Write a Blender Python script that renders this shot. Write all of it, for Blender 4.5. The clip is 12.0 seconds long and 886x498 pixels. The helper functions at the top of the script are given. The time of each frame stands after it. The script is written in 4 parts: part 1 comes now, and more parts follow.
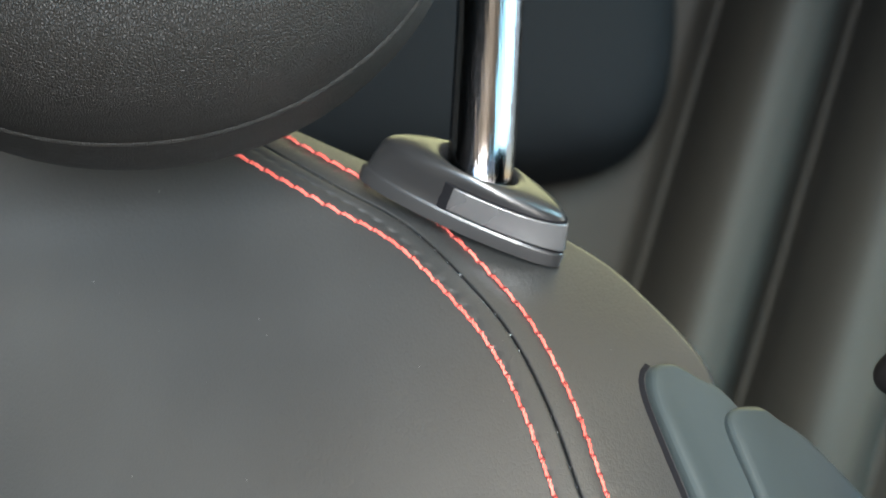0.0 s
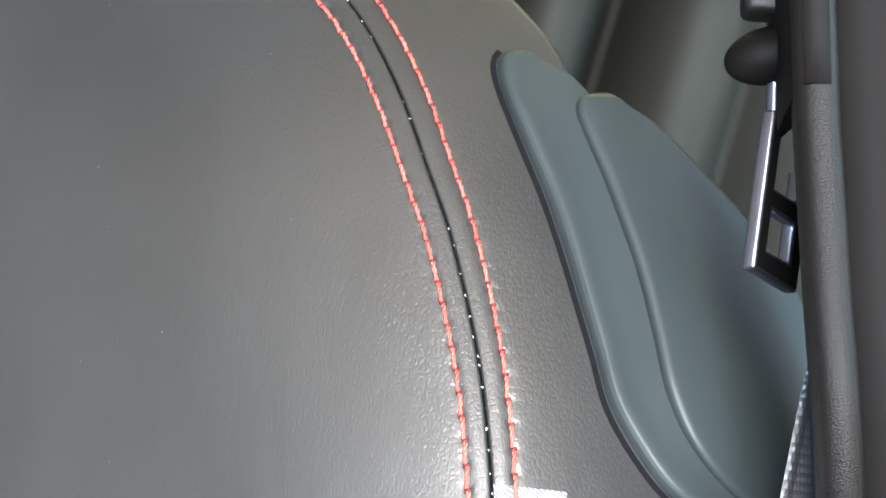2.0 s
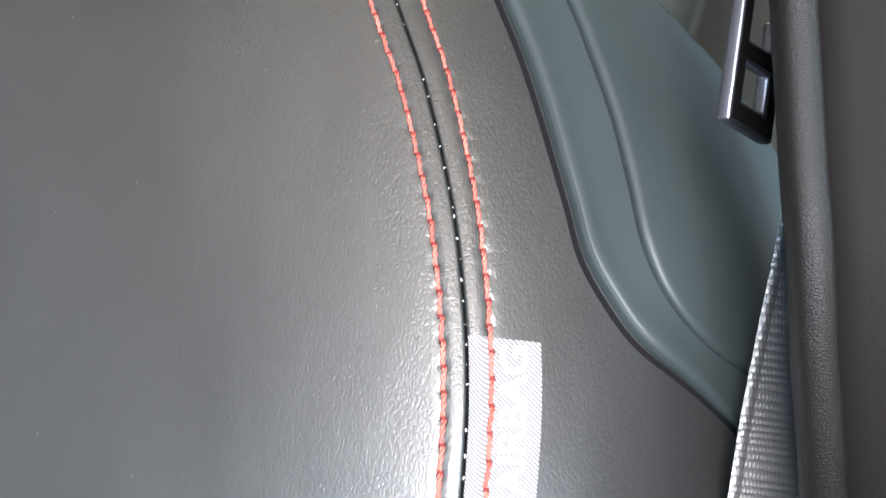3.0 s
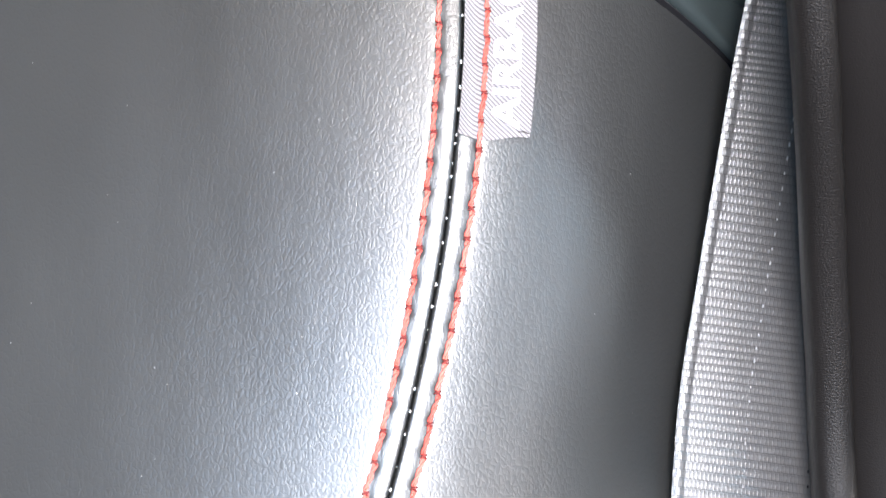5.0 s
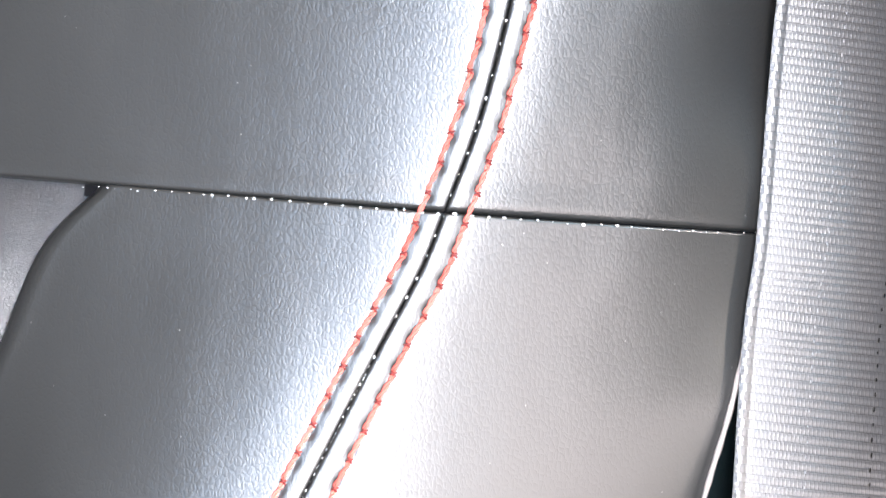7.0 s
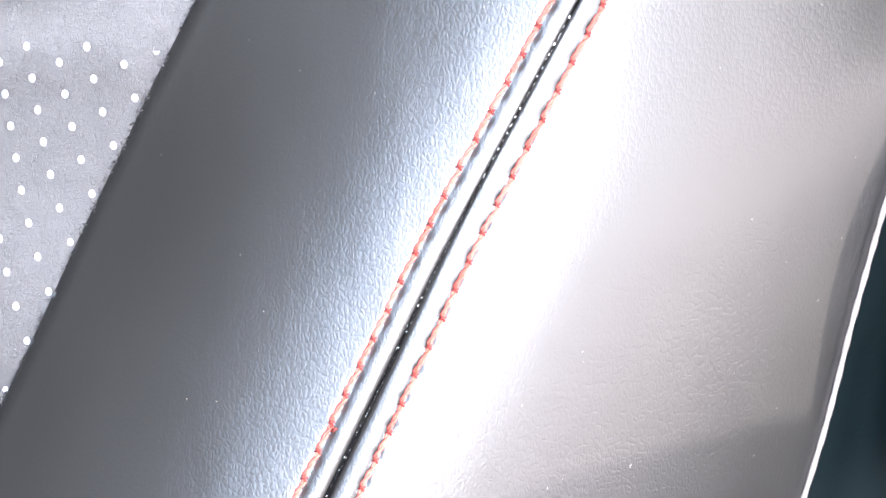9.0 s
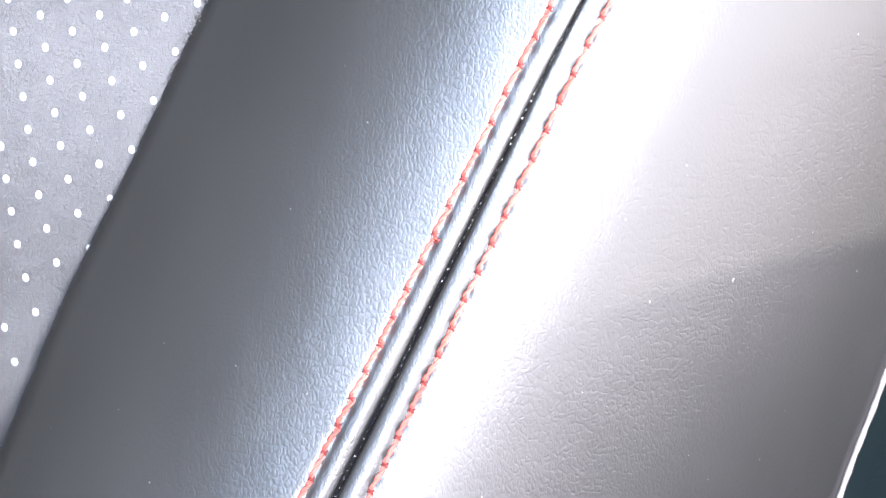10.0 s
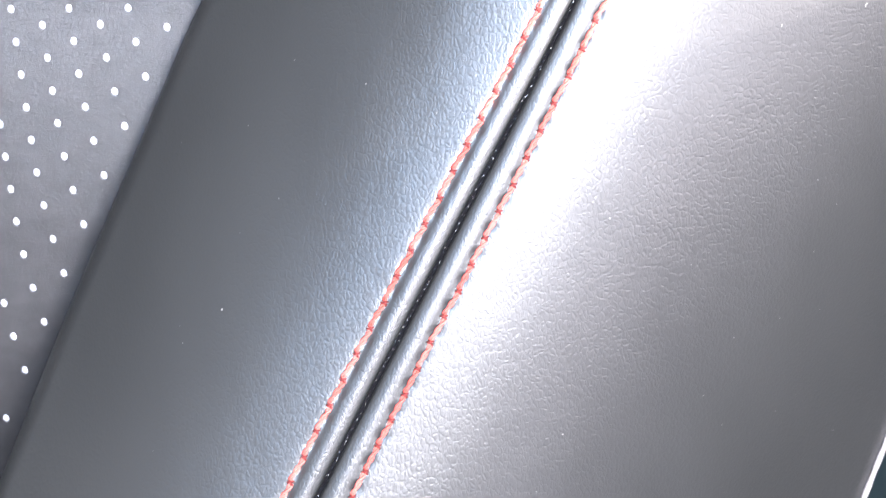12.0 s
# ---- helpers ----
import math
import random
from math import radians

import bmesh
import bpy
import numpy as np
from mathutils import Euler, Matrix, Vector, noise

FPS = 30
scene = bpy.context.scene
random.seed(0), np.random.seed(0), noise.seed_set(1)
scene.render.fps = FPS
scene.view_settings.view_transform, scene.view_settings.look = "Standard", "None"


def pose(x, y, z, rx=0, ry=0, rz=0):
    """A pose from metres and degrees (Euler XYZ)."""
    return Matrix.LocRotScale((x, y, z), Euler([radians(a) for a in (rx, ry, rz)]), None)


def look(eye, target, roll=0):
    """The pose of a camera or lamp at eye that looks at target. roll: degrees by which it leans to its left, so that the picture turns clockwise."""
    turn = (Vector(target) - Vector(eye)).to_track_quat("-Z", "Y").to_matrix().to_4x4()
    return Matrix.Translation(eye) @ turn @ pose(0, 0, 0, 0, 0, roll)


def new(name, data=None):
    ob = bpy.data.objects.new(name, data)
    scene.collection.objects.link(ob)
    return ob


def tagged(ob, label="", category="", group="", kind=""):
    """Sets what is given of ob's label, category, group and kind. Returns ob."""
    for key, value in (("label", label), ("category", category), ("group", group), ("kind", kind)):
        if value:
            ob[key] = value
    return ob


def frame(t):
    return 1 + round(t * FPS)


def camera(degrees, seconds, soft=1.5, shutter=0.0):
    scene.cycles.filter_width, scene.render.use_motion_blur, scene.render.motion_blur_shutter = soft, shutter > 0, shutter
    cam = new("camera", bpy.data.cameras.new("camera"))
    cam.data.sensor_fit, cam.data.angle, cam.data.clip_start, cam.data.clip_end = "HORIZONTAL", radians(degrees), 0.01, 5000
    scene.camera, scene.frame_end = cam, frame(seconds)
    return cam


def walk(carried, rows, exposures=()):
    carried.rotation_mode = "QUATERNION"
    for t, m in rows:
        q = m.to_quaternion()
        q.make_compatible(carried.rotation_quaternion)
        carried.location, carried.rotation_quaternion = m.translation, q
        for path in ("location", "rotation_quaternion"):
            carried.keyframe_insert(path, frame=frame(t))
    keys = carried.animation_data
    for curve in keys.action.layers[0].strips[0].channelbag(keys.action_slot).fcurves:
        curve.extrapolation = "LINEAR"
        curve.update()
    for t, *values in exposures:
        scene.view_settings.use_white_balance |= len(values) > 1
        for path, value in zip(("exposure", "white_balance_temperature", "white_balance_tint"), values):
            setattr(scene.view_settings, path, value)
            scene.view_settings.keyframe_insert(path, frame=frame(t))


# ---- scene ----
# A car's front seat, seen from one spot: the camera turns downwards along its side bolster.
cam = camera(12.778, 12.0, soft=1.6)
cam.data.dof.use_dof = True
cam.data.dof.focus_distance = 0.90
cam.data.dof.aperture_fstop = 30.0
PATH = [
    (0, pose(0, 0, 1.0, 92.000, 0, -0.000) @ pose(0, 0, 0, 0, 0, -0.044)),
    (0.5, pose(0, 0, 1.0, 90.707, 0, -0.736) @ pose(0, 0, 0, 0, 0, -0.115)),
    (1, pose(0, 0, 1.0, 89.563, 0, -1.325) @ pose(0, 0, 0, 0, 0, -0.137)),
    (1.5, pose(0, 0, 1.0, 88.621, 0, -1.782) @ pose(0, 0, 0, 0, 0, -0.119)),
    (2, pose(0, 0, 1.0, 87.459, 0, -2.140) @ pose(0, 0, 0, 0, 0, -0.055)),
    (2.5, pose(0, 0, 1.0, 86.441, 0, -2.329) @ pose(0, 0, 0, 0, 0, -0.006)),
    (3, pose(0, 0, 1.0, 85.301, 0, -2.504) @ pose(0, 0, 0, 0, 0, 0.030)),
    (3.2, pose(0, 0, 1.0, 84.836, 0, -2.566) @ pose(0, 0, 0, 0, 0, 0.051)),
    (4.8, pose(0, 0, 1.0, 80.606, 0, -2.616) @ pose(0, 0, 0, 0, 0, 0.218)),
    (5, pose(0, 0, 1.0, 79.962, 0, -2.587) @ pose(0, 0, 0, 0, 0, 0.251)),
    (5.5, pose(0, 0, 1.0, 78.323, 0, -2.476) @ pose(0, 0, 0, 0, 0, 0.325)),
    (6, pose(0, 0, 1.0, 77.033, 0, -2.158) @ pose(0, 0, 0, 0, 0, 0.361)),
    (6.5, pose(0, 0, 1.0, 75.766, 0, -1.759) @ pose(0, 0, 0, 0, 0, 0.388)),
    (7, pose(0, 0, 1.0, 74.294, 0, -1.201) @ pose(0, 0, 0, 0, 0, 0.427)),
    (7.2, pose(0, 0, 1.0, 73.737, 0, -0.991) @ pose(0, 0, 0, 0, 0, 0.444)),
    (8.8, pose(0, 0, 1.0, 69.914, 0, 1.385) @ pose(0, 0, 0, 0, 0, 0.520)),
    (9, pose(0, 0, 1.0, 69.342, 0, 1.710) @ pose(0, 0, 0, 0, 0, 0.511)),
    (9.5, pose(0, 0, 1.0, 68.035, 0, 2.480) @ pose(0, 0, 0, 0, 0, 0.472)),
    (10, pose(0, 0, 1.0, 66.608, 0, 3.308) @ pose(0, 0, 0, 0, 0, 0.430)),
    (10.5, pose(0, 0, 1.0, 65.281, 0, 4.040) @ pose(0, 0, 0, 0, 0, 0.398)),
    (11, pose(0, 0, 1.0, 64.079, 0, 4.621) @ pose(0, 0, 0, 0, 0, 0.381)),
    (11.5, pose(0, 0, 1.0, 63.238, 0, 5.101) @ pose(0, 0, 0, 0, 0, 0.367)),
    (12, pose(0, 0, 1.0, 62.540, 0, 5.355) @ pose(0, 0, 0, 0, 0, 0.387)),
]
walk(cam, PATH, exposures=[(0.0, 2.72, 6860, 7), (1.0, 2.80, 6690, 9), (2.5, 2.62, 6720, 12), (5.0, 2.28, 6780, 15), (7.0, 2.20, 6820, 16), (9.5, 2.42, 6480, 18), (12.0, 2.54, 6370, 17)])

# ---- light ----
X0, X1, Y0, Y1, Z0, Z1 = -0.75, 0.95, -1.0, 1.75, 0.28, 1.75
SUN_AZ, SUN_EL = 84.0, 30.0
sun_way = Vector((math.sin(radians(SUN_AZ)) * math.cos(radians(SUN_EL)), -math.cos(radians(SUN_AZ)) * math.cos(radians(SUN_EL)), math.sin(radians(SUN_EL))))
world = bpy.data.worlds.new("world")
scene.world = world
world.use_nodes = True
sky = world.node_tree.nodes.new("ShaderNodeTexSky")
sky.sky_type, sky.sun_disc = "NISHITA", False
sky.sun_elevation, sky.sun_rotation = radians(SUN_EL), radians(180.0 - SUN_AZ)
world.node_tree.links.new(sky.outputs[0], world.node_tree.nodes["Background"].inputs[0])
world.node_tree.nodes["Background"].inputs[1].default_value = 0.06

sun_data = bpy.data.lights.new("sun", "SUN")
sun_data.energy, sun_data.angle, sun_data.color = 5.0, radians(0.5), (1.0, 0.92, 0.83)
sun = new("sun", sun_data)
sun.matrix_world = look(sun_way * 5 + Vector((0, 0.8, 0.8)), (0, 0.8, 0.8))


def area_fill(name, eye, target, sx, sy, energy, color):
    data = bpy.data.lights.new(name, "AREA")
    data.shape, data.size, data.size_y, data.energy, data.color = "RECTANGLE", sx, sy, energy, color
    ob = new(name, data)
    ob.matrix_world = look(eye, target)
    return ob


# Unseen area lamps added inside the cabin for highlights, tints and fill.
area_fill("blue_front_fill", (-0.03, -0.52, 1.14), (0.0, 0.85, 0.75), 0.97, 0.82, 6.0, (0.34, 0.64, 1.0))
area_fill("seam_highlight_lamp", (0.13, -0.50, 1.17), (0.0, 0.85, 0.75), 0.40, 1.38, 18.0, (1.0, 0.98, 0.97))
area_fill("low_right_fill", (0.85, -0.08, 0.48), (0.05, 0.82, 0.50), 1.1, 0.7, 4.0, (0.98, 0.94, 0.98))
area_fill("teal_right_fill", (0.84, 0.75, 1.42), (0.05, 0.88, 1.0), 1.0, 0.36, 3.2, (0.32, 0.75, 1.0))
area_fill("yellow_rim_lamp", (0.15, 1.60, 1.55), (0.0, 0.92, 1.05), 0.7, 0.3, 0.42, (0.80, 0.82, 0.46))


# ---- materials ----
def material(name, color, rough, metal=0.0, spec=0.5):
    m = bpy.data.materials.new(name)
    m.use_nodes = True
    b = m.node_tree.nodes["Principled BSDF"]
    b.inputs["Base Color"].default_value = (*color, 1)
    b.inputs["Roughness"].default_value = rough
    b.inputs["Metallic"].default_value = metal
    b.inputs["Specular IOR Level"].default_value = spec
    return m, m.node_tree.nodes, m.node_tree.links, b


def coords(nodes, links, scale=(1, 1, 1)):
    c, mp = nodes.new("ShaderNodeTexCoord"), nodes.new("ShaderNodeMapping")
    mp.inputs["Scale"].default_value = scale
    links.new(c.outputs["Object"], mp.inputs[0])
    return mp.outputs[0]


def noise_node(nodes, links, vec, scale, detail=3.0, rough=0.5):
    n = nodes.new("ShaderNodeTexNoise")
    n.inputs["Scale"].default_value, n.inputs["Detail"].default_value, n.inputs["Roughness"].default_value = scale, detail, rough
    links.new(vec, n.inputs["Vector"])
    return n.outputs["Fac"]


def ramp(nodes, links, fac, stops):
    r = nodes.new("ShaderNodeValToRGB")
    el = r.color_ramp.elements
    while len(el) < len(stops):
        el.new(0.5)
    for e, (p, c) in zip(el, stops):
        e.position, e.color = p, (*c, 1)
    links.new(fac, r.inputs[0])
    return r.outputs[0]


def maths(nodes, links, op, a, b):
    n = nodes.new("ShaderNodeMath")
    n.operation = op
    for i, v in enumerate((a, b)):
        if isinstance(v, (int, float)):
            n.inputs[i].default_value = v
        else:
            links.new(v, n.inputs[i])
    return n.outputs[0]


def bump(nodes, links, bsdf, height, strength, distance, before=None):
    b = nodes.new("ShaderNodeBump")
    b.inputs["Strength"].default_value, b.inputs["Distance"].default_value = strength, distance
    links.new(height, b.inputs["Height"])
    if before is not None:
        links.new(before, b.inputs["Normal"])
    links.new(b.outputs[0], bsdf.inputs["Normal"])
    return b.outputs[0]


def leather(name, color, rough, grain, strength, spec=0.5, specks=0.885, slack=1.0):
    """Embossed leather: small pebbles parted by creases, broad softness, wear and pale dust.
    Where the hide is less drawn out, high on the seat, the grain is deeper by the factor slack."""
    m, n, l, b = material(name, color, rough, 0, spec)
    vec = coords(n, l, (1.0, 0.52, 1.0))
    warp = n.new("ShaderNodeVectorMath")
    warp.operation = "MULTIPLY_ADD"
    wn = n.new("ShaderNodeTexNoise")
    wn.inputs["Scale"].default_value, wn.inputs["Detail"].default_value = grain * 0.5, 2.0
    l.new(vec, wn.inputs["Vector"])
    l.new(wn.outputs["Color"], warp.inputs[0])
    warp.inputs[1].default_value = (0.9 / grain,) * 3
    l.new(vec, warp.inputs[2])
    vo = n.new("ShaderNodeTexVoronoi")
    vo.feature = "DISTANCE_TO_EDGE"
    vo.inputs["Scale"].default_value = grain
    l.new(warp.outputs[0], vo.inputs["Vector"])
    pebble = n.new("ShaderNodeMapRange")
    pebble.interpolation_type = "SMOOTHSTEP"
    pebble.inputs["From Max"].default_value = 0.2
    l.new(vo.outputs["Distance"], pebble.inputs["Value"])
    soft = n.new("ShaderNodeTexNoise")
    soft.inputs["Scale"].default_value, soft.inputs["Detail"].default_value = grain * 1.25, 1.0
    soft.inputs["Roughness"].default_value, soft.inputs["Distortion"].default_value = 0.45, 0.5
    l.new(vec, soft.inputs["Vector"])
    h = maths(n, l, "ADD", maths(n, l, "MULTIPLY", pebble.outputs[0], 0.62), maths(n, l, "MULTIPLY", soft.outputs["Fac"], 0.72))
    broad = noise_node(n, l, vec, 34.0, 3.0)
    first = bump(n, l, b, broad, 0.25, 0.0016)
    sep, deep = n.new("ShaderNodeSeparateXYZ"), n.new("ShaderNodeMapRange")
    l.new(n["Texture Coordinate"].outputs["Object"], sep.inputs[0])
    l.new(sep.outputs["Y"], deep.inputs["Value"])
    deep.inputs["From Min"].default_value, deep.inputs["From Max"].default_value = 0.12, 0.24
    deep.inputs["To Min"].default_value, deep.inputs["To Max"].default_value = 1.0, slack
    bump(n, l, b, maths(n, l, "MULTIPLY", h, deep.outputs[0]), strength, 0.75 / grain, first)
    dust = noise_node(n, l, vec, 1500.0, 0.0)
    stain = noise_node(n, l, vec, 11.0, 4.0, 0.6)
    mix = n.new("ShaderNodeMix")
    mix.data_type = "RGBA"
    l.new(ramp(n, l, dust, [(0.0, (0, 0, 0)), (specks, (0, 0, 0)), (specks + 0.015, (0.8, 0.8, 0.8))]), mix.inputs[0])
    l.new(ramp(n, l, stain, [(0.3, tuple(c * 0.82 for c in color)), (0.7, tuple(c * 1.15 for c in color))]), mix.inputs[6])
    mix.inputs[7].default_value = (0.28, 0.27, 0.26, 1)
    l.new(mix.outputs[2], b.inputs["Base Color"])
    l.new(maths(n, l, "ADD", maths(n, l, "MULTIPLY", stain, 0.14), rough - 0.07), b.inputs["Roughness"])
    return m


def plain(name, color, rough, metal=0.0, spec=0.5, grain=900.0, strength=0.25, depth=0.0004):
    """Moulded plastic or cloth: a fine grain, and slow changes of gloss and tone."""
    m, n, l, b = material(name, color, rough, metal, spec)
    vec = coords(n, l)
    bump(n, l, b, noise_node(n, l, vec, grain, 2.0), strength, depth)
    slow = noise_node(n, l, vec, 25.0, 4.0)
    l.new(maths(n, l, "ADD", maths(n, l, "MULTIPLY", slow, 0.16), rough - 0.08), b.inputs["Roughness"])
    l.new(ramp(n, l, slow, [(0.3, tuple(c * 0.85 for c in color)), (0.7, tuple(c * 1.12 for c in color))]), b.inputs["Base Color"])
    return m


def light_ramp_cloth(name, low, high, v0, v1):
    """Woven cloth darkened towards the top: the falling light is put into its colour."""
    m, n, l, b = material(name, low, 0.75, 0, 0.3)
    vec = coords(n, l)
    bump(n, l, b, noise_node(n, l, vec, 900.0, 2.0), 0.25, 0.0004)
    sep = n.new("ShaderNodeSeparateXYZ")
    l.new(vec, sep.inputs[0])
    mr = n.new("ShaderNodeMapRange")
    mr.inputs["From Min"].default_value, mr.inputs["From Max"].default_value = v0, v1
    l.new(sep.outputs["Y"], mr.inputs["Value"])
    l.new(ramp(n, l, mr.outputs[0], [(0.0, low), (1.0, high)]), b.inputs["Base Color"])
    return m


LEATHER = leather("seat_leather", (0.0200, 0.0206, 0.0205), 0.35, 1020.0, 0.085, 1.0, 0.90, 6.5)
HEAD_LEATHER = leather("headrest_leather", (0.0062, 0.0057, 0.0051), 0.5, 1400.0, 0.7, 0.14, 0.96)
SHELL = leather("side_leather", (0.0265, 0.0345, 0.0355), 0.48, 1100.0, 0.03, 0.32, 0.96)
# black for strips that stand in for the shade in seams and gaps
GROOVE = plain("gap_shade_black", (0.005, 0.005, 0.006), 0.9, 0, 0.08)
CORE = plain("seat_foam_cover", (0.02, 0.02, 0.02), 0.9)
TRIM = plain("grained_trim_plastic", (0.0062, 0.0054, 0.0052), 0.5, 0, 0.2, 2300.0, 0.5, 0.0005)
TRIM_FACE = plain("smooth_trim_plastic", (0.0066, 0.0058, 0.0056), 0.65, 0, 0.08, 2600.0, 0.4, 0.0003)
COLLAR = plain("satin_plastic", (0.013, 0.013, 0.0135), 0.30, 0.0, 0.5, 2600.0, 0.15, 0.0002)
GRIP = plain("grip_plastic", (0.008, 0.008, 0.0082), 0.42, 0.0, 0.15, 2200.0, 0.2, 0.0002)
BUTTON = plain("button_plastic", (0.055, 0.055, 0.056), 0.26, 0.0, 0.8, 3200.0, 0.3, 0.0002)
BLACK = plain("black_plastic", (0.004, 0.0037, 0.0037), 0.55, 0, 0.06)


def chrome_material():
    """Chrome with fine marks drawn along the rod."""
    m, n, l, b = material("chrome", (0.11, 0.11, 0.118), 0.12, 1.0)
    vec = coords(n, l, (1.0, 0.02, 1.0))
    mark = noise_node(n, l, vec, 700.0, 3.0, 0.6)
    bump(n, l, b, mark, 0.35, 0.0006)
    l.new(maths(n, l, "ADD", maths(n, l, "MULTIPLY", noise_node(n, l, coords(n, l, (1.0, 0.25, 1.0)), 260.0, 4.0, 0.7), 0.22), 0.02), b.inputs["Roughness"])
    return m


CHROME = chrome_material()
STEEL = plain("dark_steel", (0.20, 0.205, 0.245), 0.38, 1.0, 0.5, 900.0, 0.05, 0.0002)
PANEL = light_ramp_cloth("door_trim_cloth", (0.042, 0.0405, 0.0345), (0.0062, 0.0059, 0.005), 0.36, 0.52)
DARK = plain("dark_lining", (0.004, 0.005, 0.006), 0.8, 0, 0.1)
SHIELD = plain("side_shield_plastic", (0.004, 0.010, 0.012), 0.6, 0, 0.2)
HEADLINER = plain("beige_headlining", (0.31, 0.232, 0.150), 0.9)
LINING = plain("cabin_lining", (0.055, 0.055, 0.054), 0.85)
WHITE_THREAD = plain("pale_thread", (0.62, 0.62, 0.62), 0.5)
PALE_DASH = plain("worn_belt_thread", (0.22, 0.22, 0.23), 0.6)
PIPING = plain("pale_edge_cord", (0.30, 0.27, 0.26), 0.45)
INK = material("white_woven_letters", (0.86, 0.86, 0.88), 0.6)[0]


def thread_material():
    m, n, l, b = material("red_thread", (0.62, 0.05, 0.035), 0.75, 0, 0.15)
    info = n.new("ShaderNodeObjectInfo")
    l.new(ramp(n, l, info.outputs["Random"], [(0.0, (0.56, 0.085, 0.066)), (1.0, (0.70, 0.145, 0.115))]), b.inputs["Base Color"])
    c = n.new("ShaderNodeTexCoord")
    w = n.new("ShaderNodeTexWave")
    w.bands_direction = "DIAGONAL"
    w.inputs["Scale"].default_value, w.inputs["Distortion"].default_value = 330.0, 1.5
    l.new(c.outputs["Object"], w.inputs["Vector"])
    bump(n, l, b, w.outputs["Fac"], 0.6, 0.0003)
    return m


RED = thread_material()
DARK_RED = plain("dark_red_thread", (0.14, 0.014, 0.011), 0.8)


def fabric_material():
    m, n, l, b = material("brushed_suede", (0.08, 0.08, 0.08), 0.35, 0, 0.55)
    b.inputs["Sheen Weight"].default_value, b.inputs["Sheen Roughness"].default_value = 0.07, 0.5
    b.inputs["IOR"].default_value = 1.60
    vec = coords(n, l)
    nap = noise_node(n, l, vec, 2600.0, 3.0, 0.7)
    patch = noise_node(n, l, vec, 210.0, 4.0, 0.65)
    bump(n, l, b, maths(n, l, "ADD", nap, patch), 0.30, 0.0006)
    l.new(ramp(n, l, patch, [(0.3, (0.011, 0.0105, 0.011)), (0.7, (0.025, 0.0235, 0.024))]), b.inputs["Base Color"])
    return m


SUEDE = fabric_material()
BACKING = plain("pale_backing", (0.72, 0.73, 0.76), 0.7)


def webbing_material():
    m, n, l, b = material("belt_webbing", (0.04, 0.04, 0.044), 0.34, 0, 0.9)
    uv = n.new("ShaderNodeTexCoord")
    br = n.new("ShaderNodeTexBrick")
    br.inputs["Scale"].default_value = 1.0
    br.inputs["Brick Width"].default_value, br.inputs["Row Height"].default_value = 0.95, 1.95
    br.inputs["Mortar Size"].default_value, br.inputs["Mortar Smooth"].default_value = 0.20, 1.0
    br.inputs["Color1"].default_value = (0.046, 0.045, 0.046, 1)
    br.inputs["Color2"].default_value = (0.038, 0.037, 0.038, 1)
    br.inputs["Mortar"].default_value = (0.024, 0.0235, 0.024, 1)
    wob = n.new("ShaderNodeTexNoise")
    wob.inputs["Scale"].default_value, wob.inputs["Detail"].default_value = 0.55, 2.0
    l.new(uv.outputs["UV"], wob.inputs["Vector"])
    off = n.new("ShaderNodeVectorMath")
    off.operation = "MULTIPLY_ADD"
    l.new(wob.outputs["Color"], off.inputs[0])
    off.inputs[1].default_value = (0.22, 0.22, 0.0)
    l.new(uv.outputs["UV"], off.inputs[2])
    l.new(off.outputs[0], br.inputs["Vector"])
    l.new(br.outputs["Color"], b.inputs["Base Color"])
    bump(n, l, b, maths(n, l, "SUBTRACT", 1.0, br.outputs["Fac"]), 0.17, 0.0005)
    return m


WEBBING = webbing_material()


def tag_material():
    m, n, l, b = material("woven_grey_label", (0.2, 0.2, 0.22), 0.6, 0, 0.25)
    c = n.new("ShaderNodeTexCoord")
    w = n.new("ShaderNodeTexWave")
    w.bands_direction = "DIAGONAL"
    w.inputs["Scale"].default_value = 620.0
    l.new(c.outputs["Object"], w.inputs["Vector"])
    l.new(ramp(n, l, w.outputs["Fac"], [(0.2, (0.10, 0.095, 0.10)), (0.6, (0.24, 0.225, 0.235))]), b.inputs["Base Color"])
    bump(n, l, b, w.outputs["Fac"], 0.5, 0.0002)
    return m


TAG = tag_material()

# ---- the seat's shape: u to the right, v up along the backrest, w out of it, in millimetres ----
RECLINE = Matrix(((1, 0, 0, 0), (0, 0.258819, -0.965926, 0.852574), (0, 0.965926, 0.258819, 0.803168), (0, 0, 0, 1)))
SEAM = [(-85.7, 309.5), (-67.6, 299.5), (-50.5, 289.3), (-27.2, 272.9), (-7.4, 258.8), (9.1, 238.9), (18, 224.6), (25.4, 206.6), (31.2, 187.4), (36.3, 169.7), (41.5, 142), (43.7, 118.6), (44.2, 98), (42.8, 75.9), (39.6, 49.4), (34.1, 20.4), (26.2, -11), (17.9, -33.4), (12.8, -46), (2.8, -64.8), (-7, -83.8), (-22.6, -114.6), (-34.7, -140.8), (-51, -176.5), (-64, -204.5), (-80.5, -239.5), (-102, -286), (-116, -318)]
SEAM_V = [p[1] for p in SEAM][::-1]
SEAM_U = [p[0] for p in SEAM][::-1]


def step(x, a, b):
    t = np.clip((np.asarray(x, float) - a) / (b - a), 0, 1)
    return t * t * (3 - 2 * t)


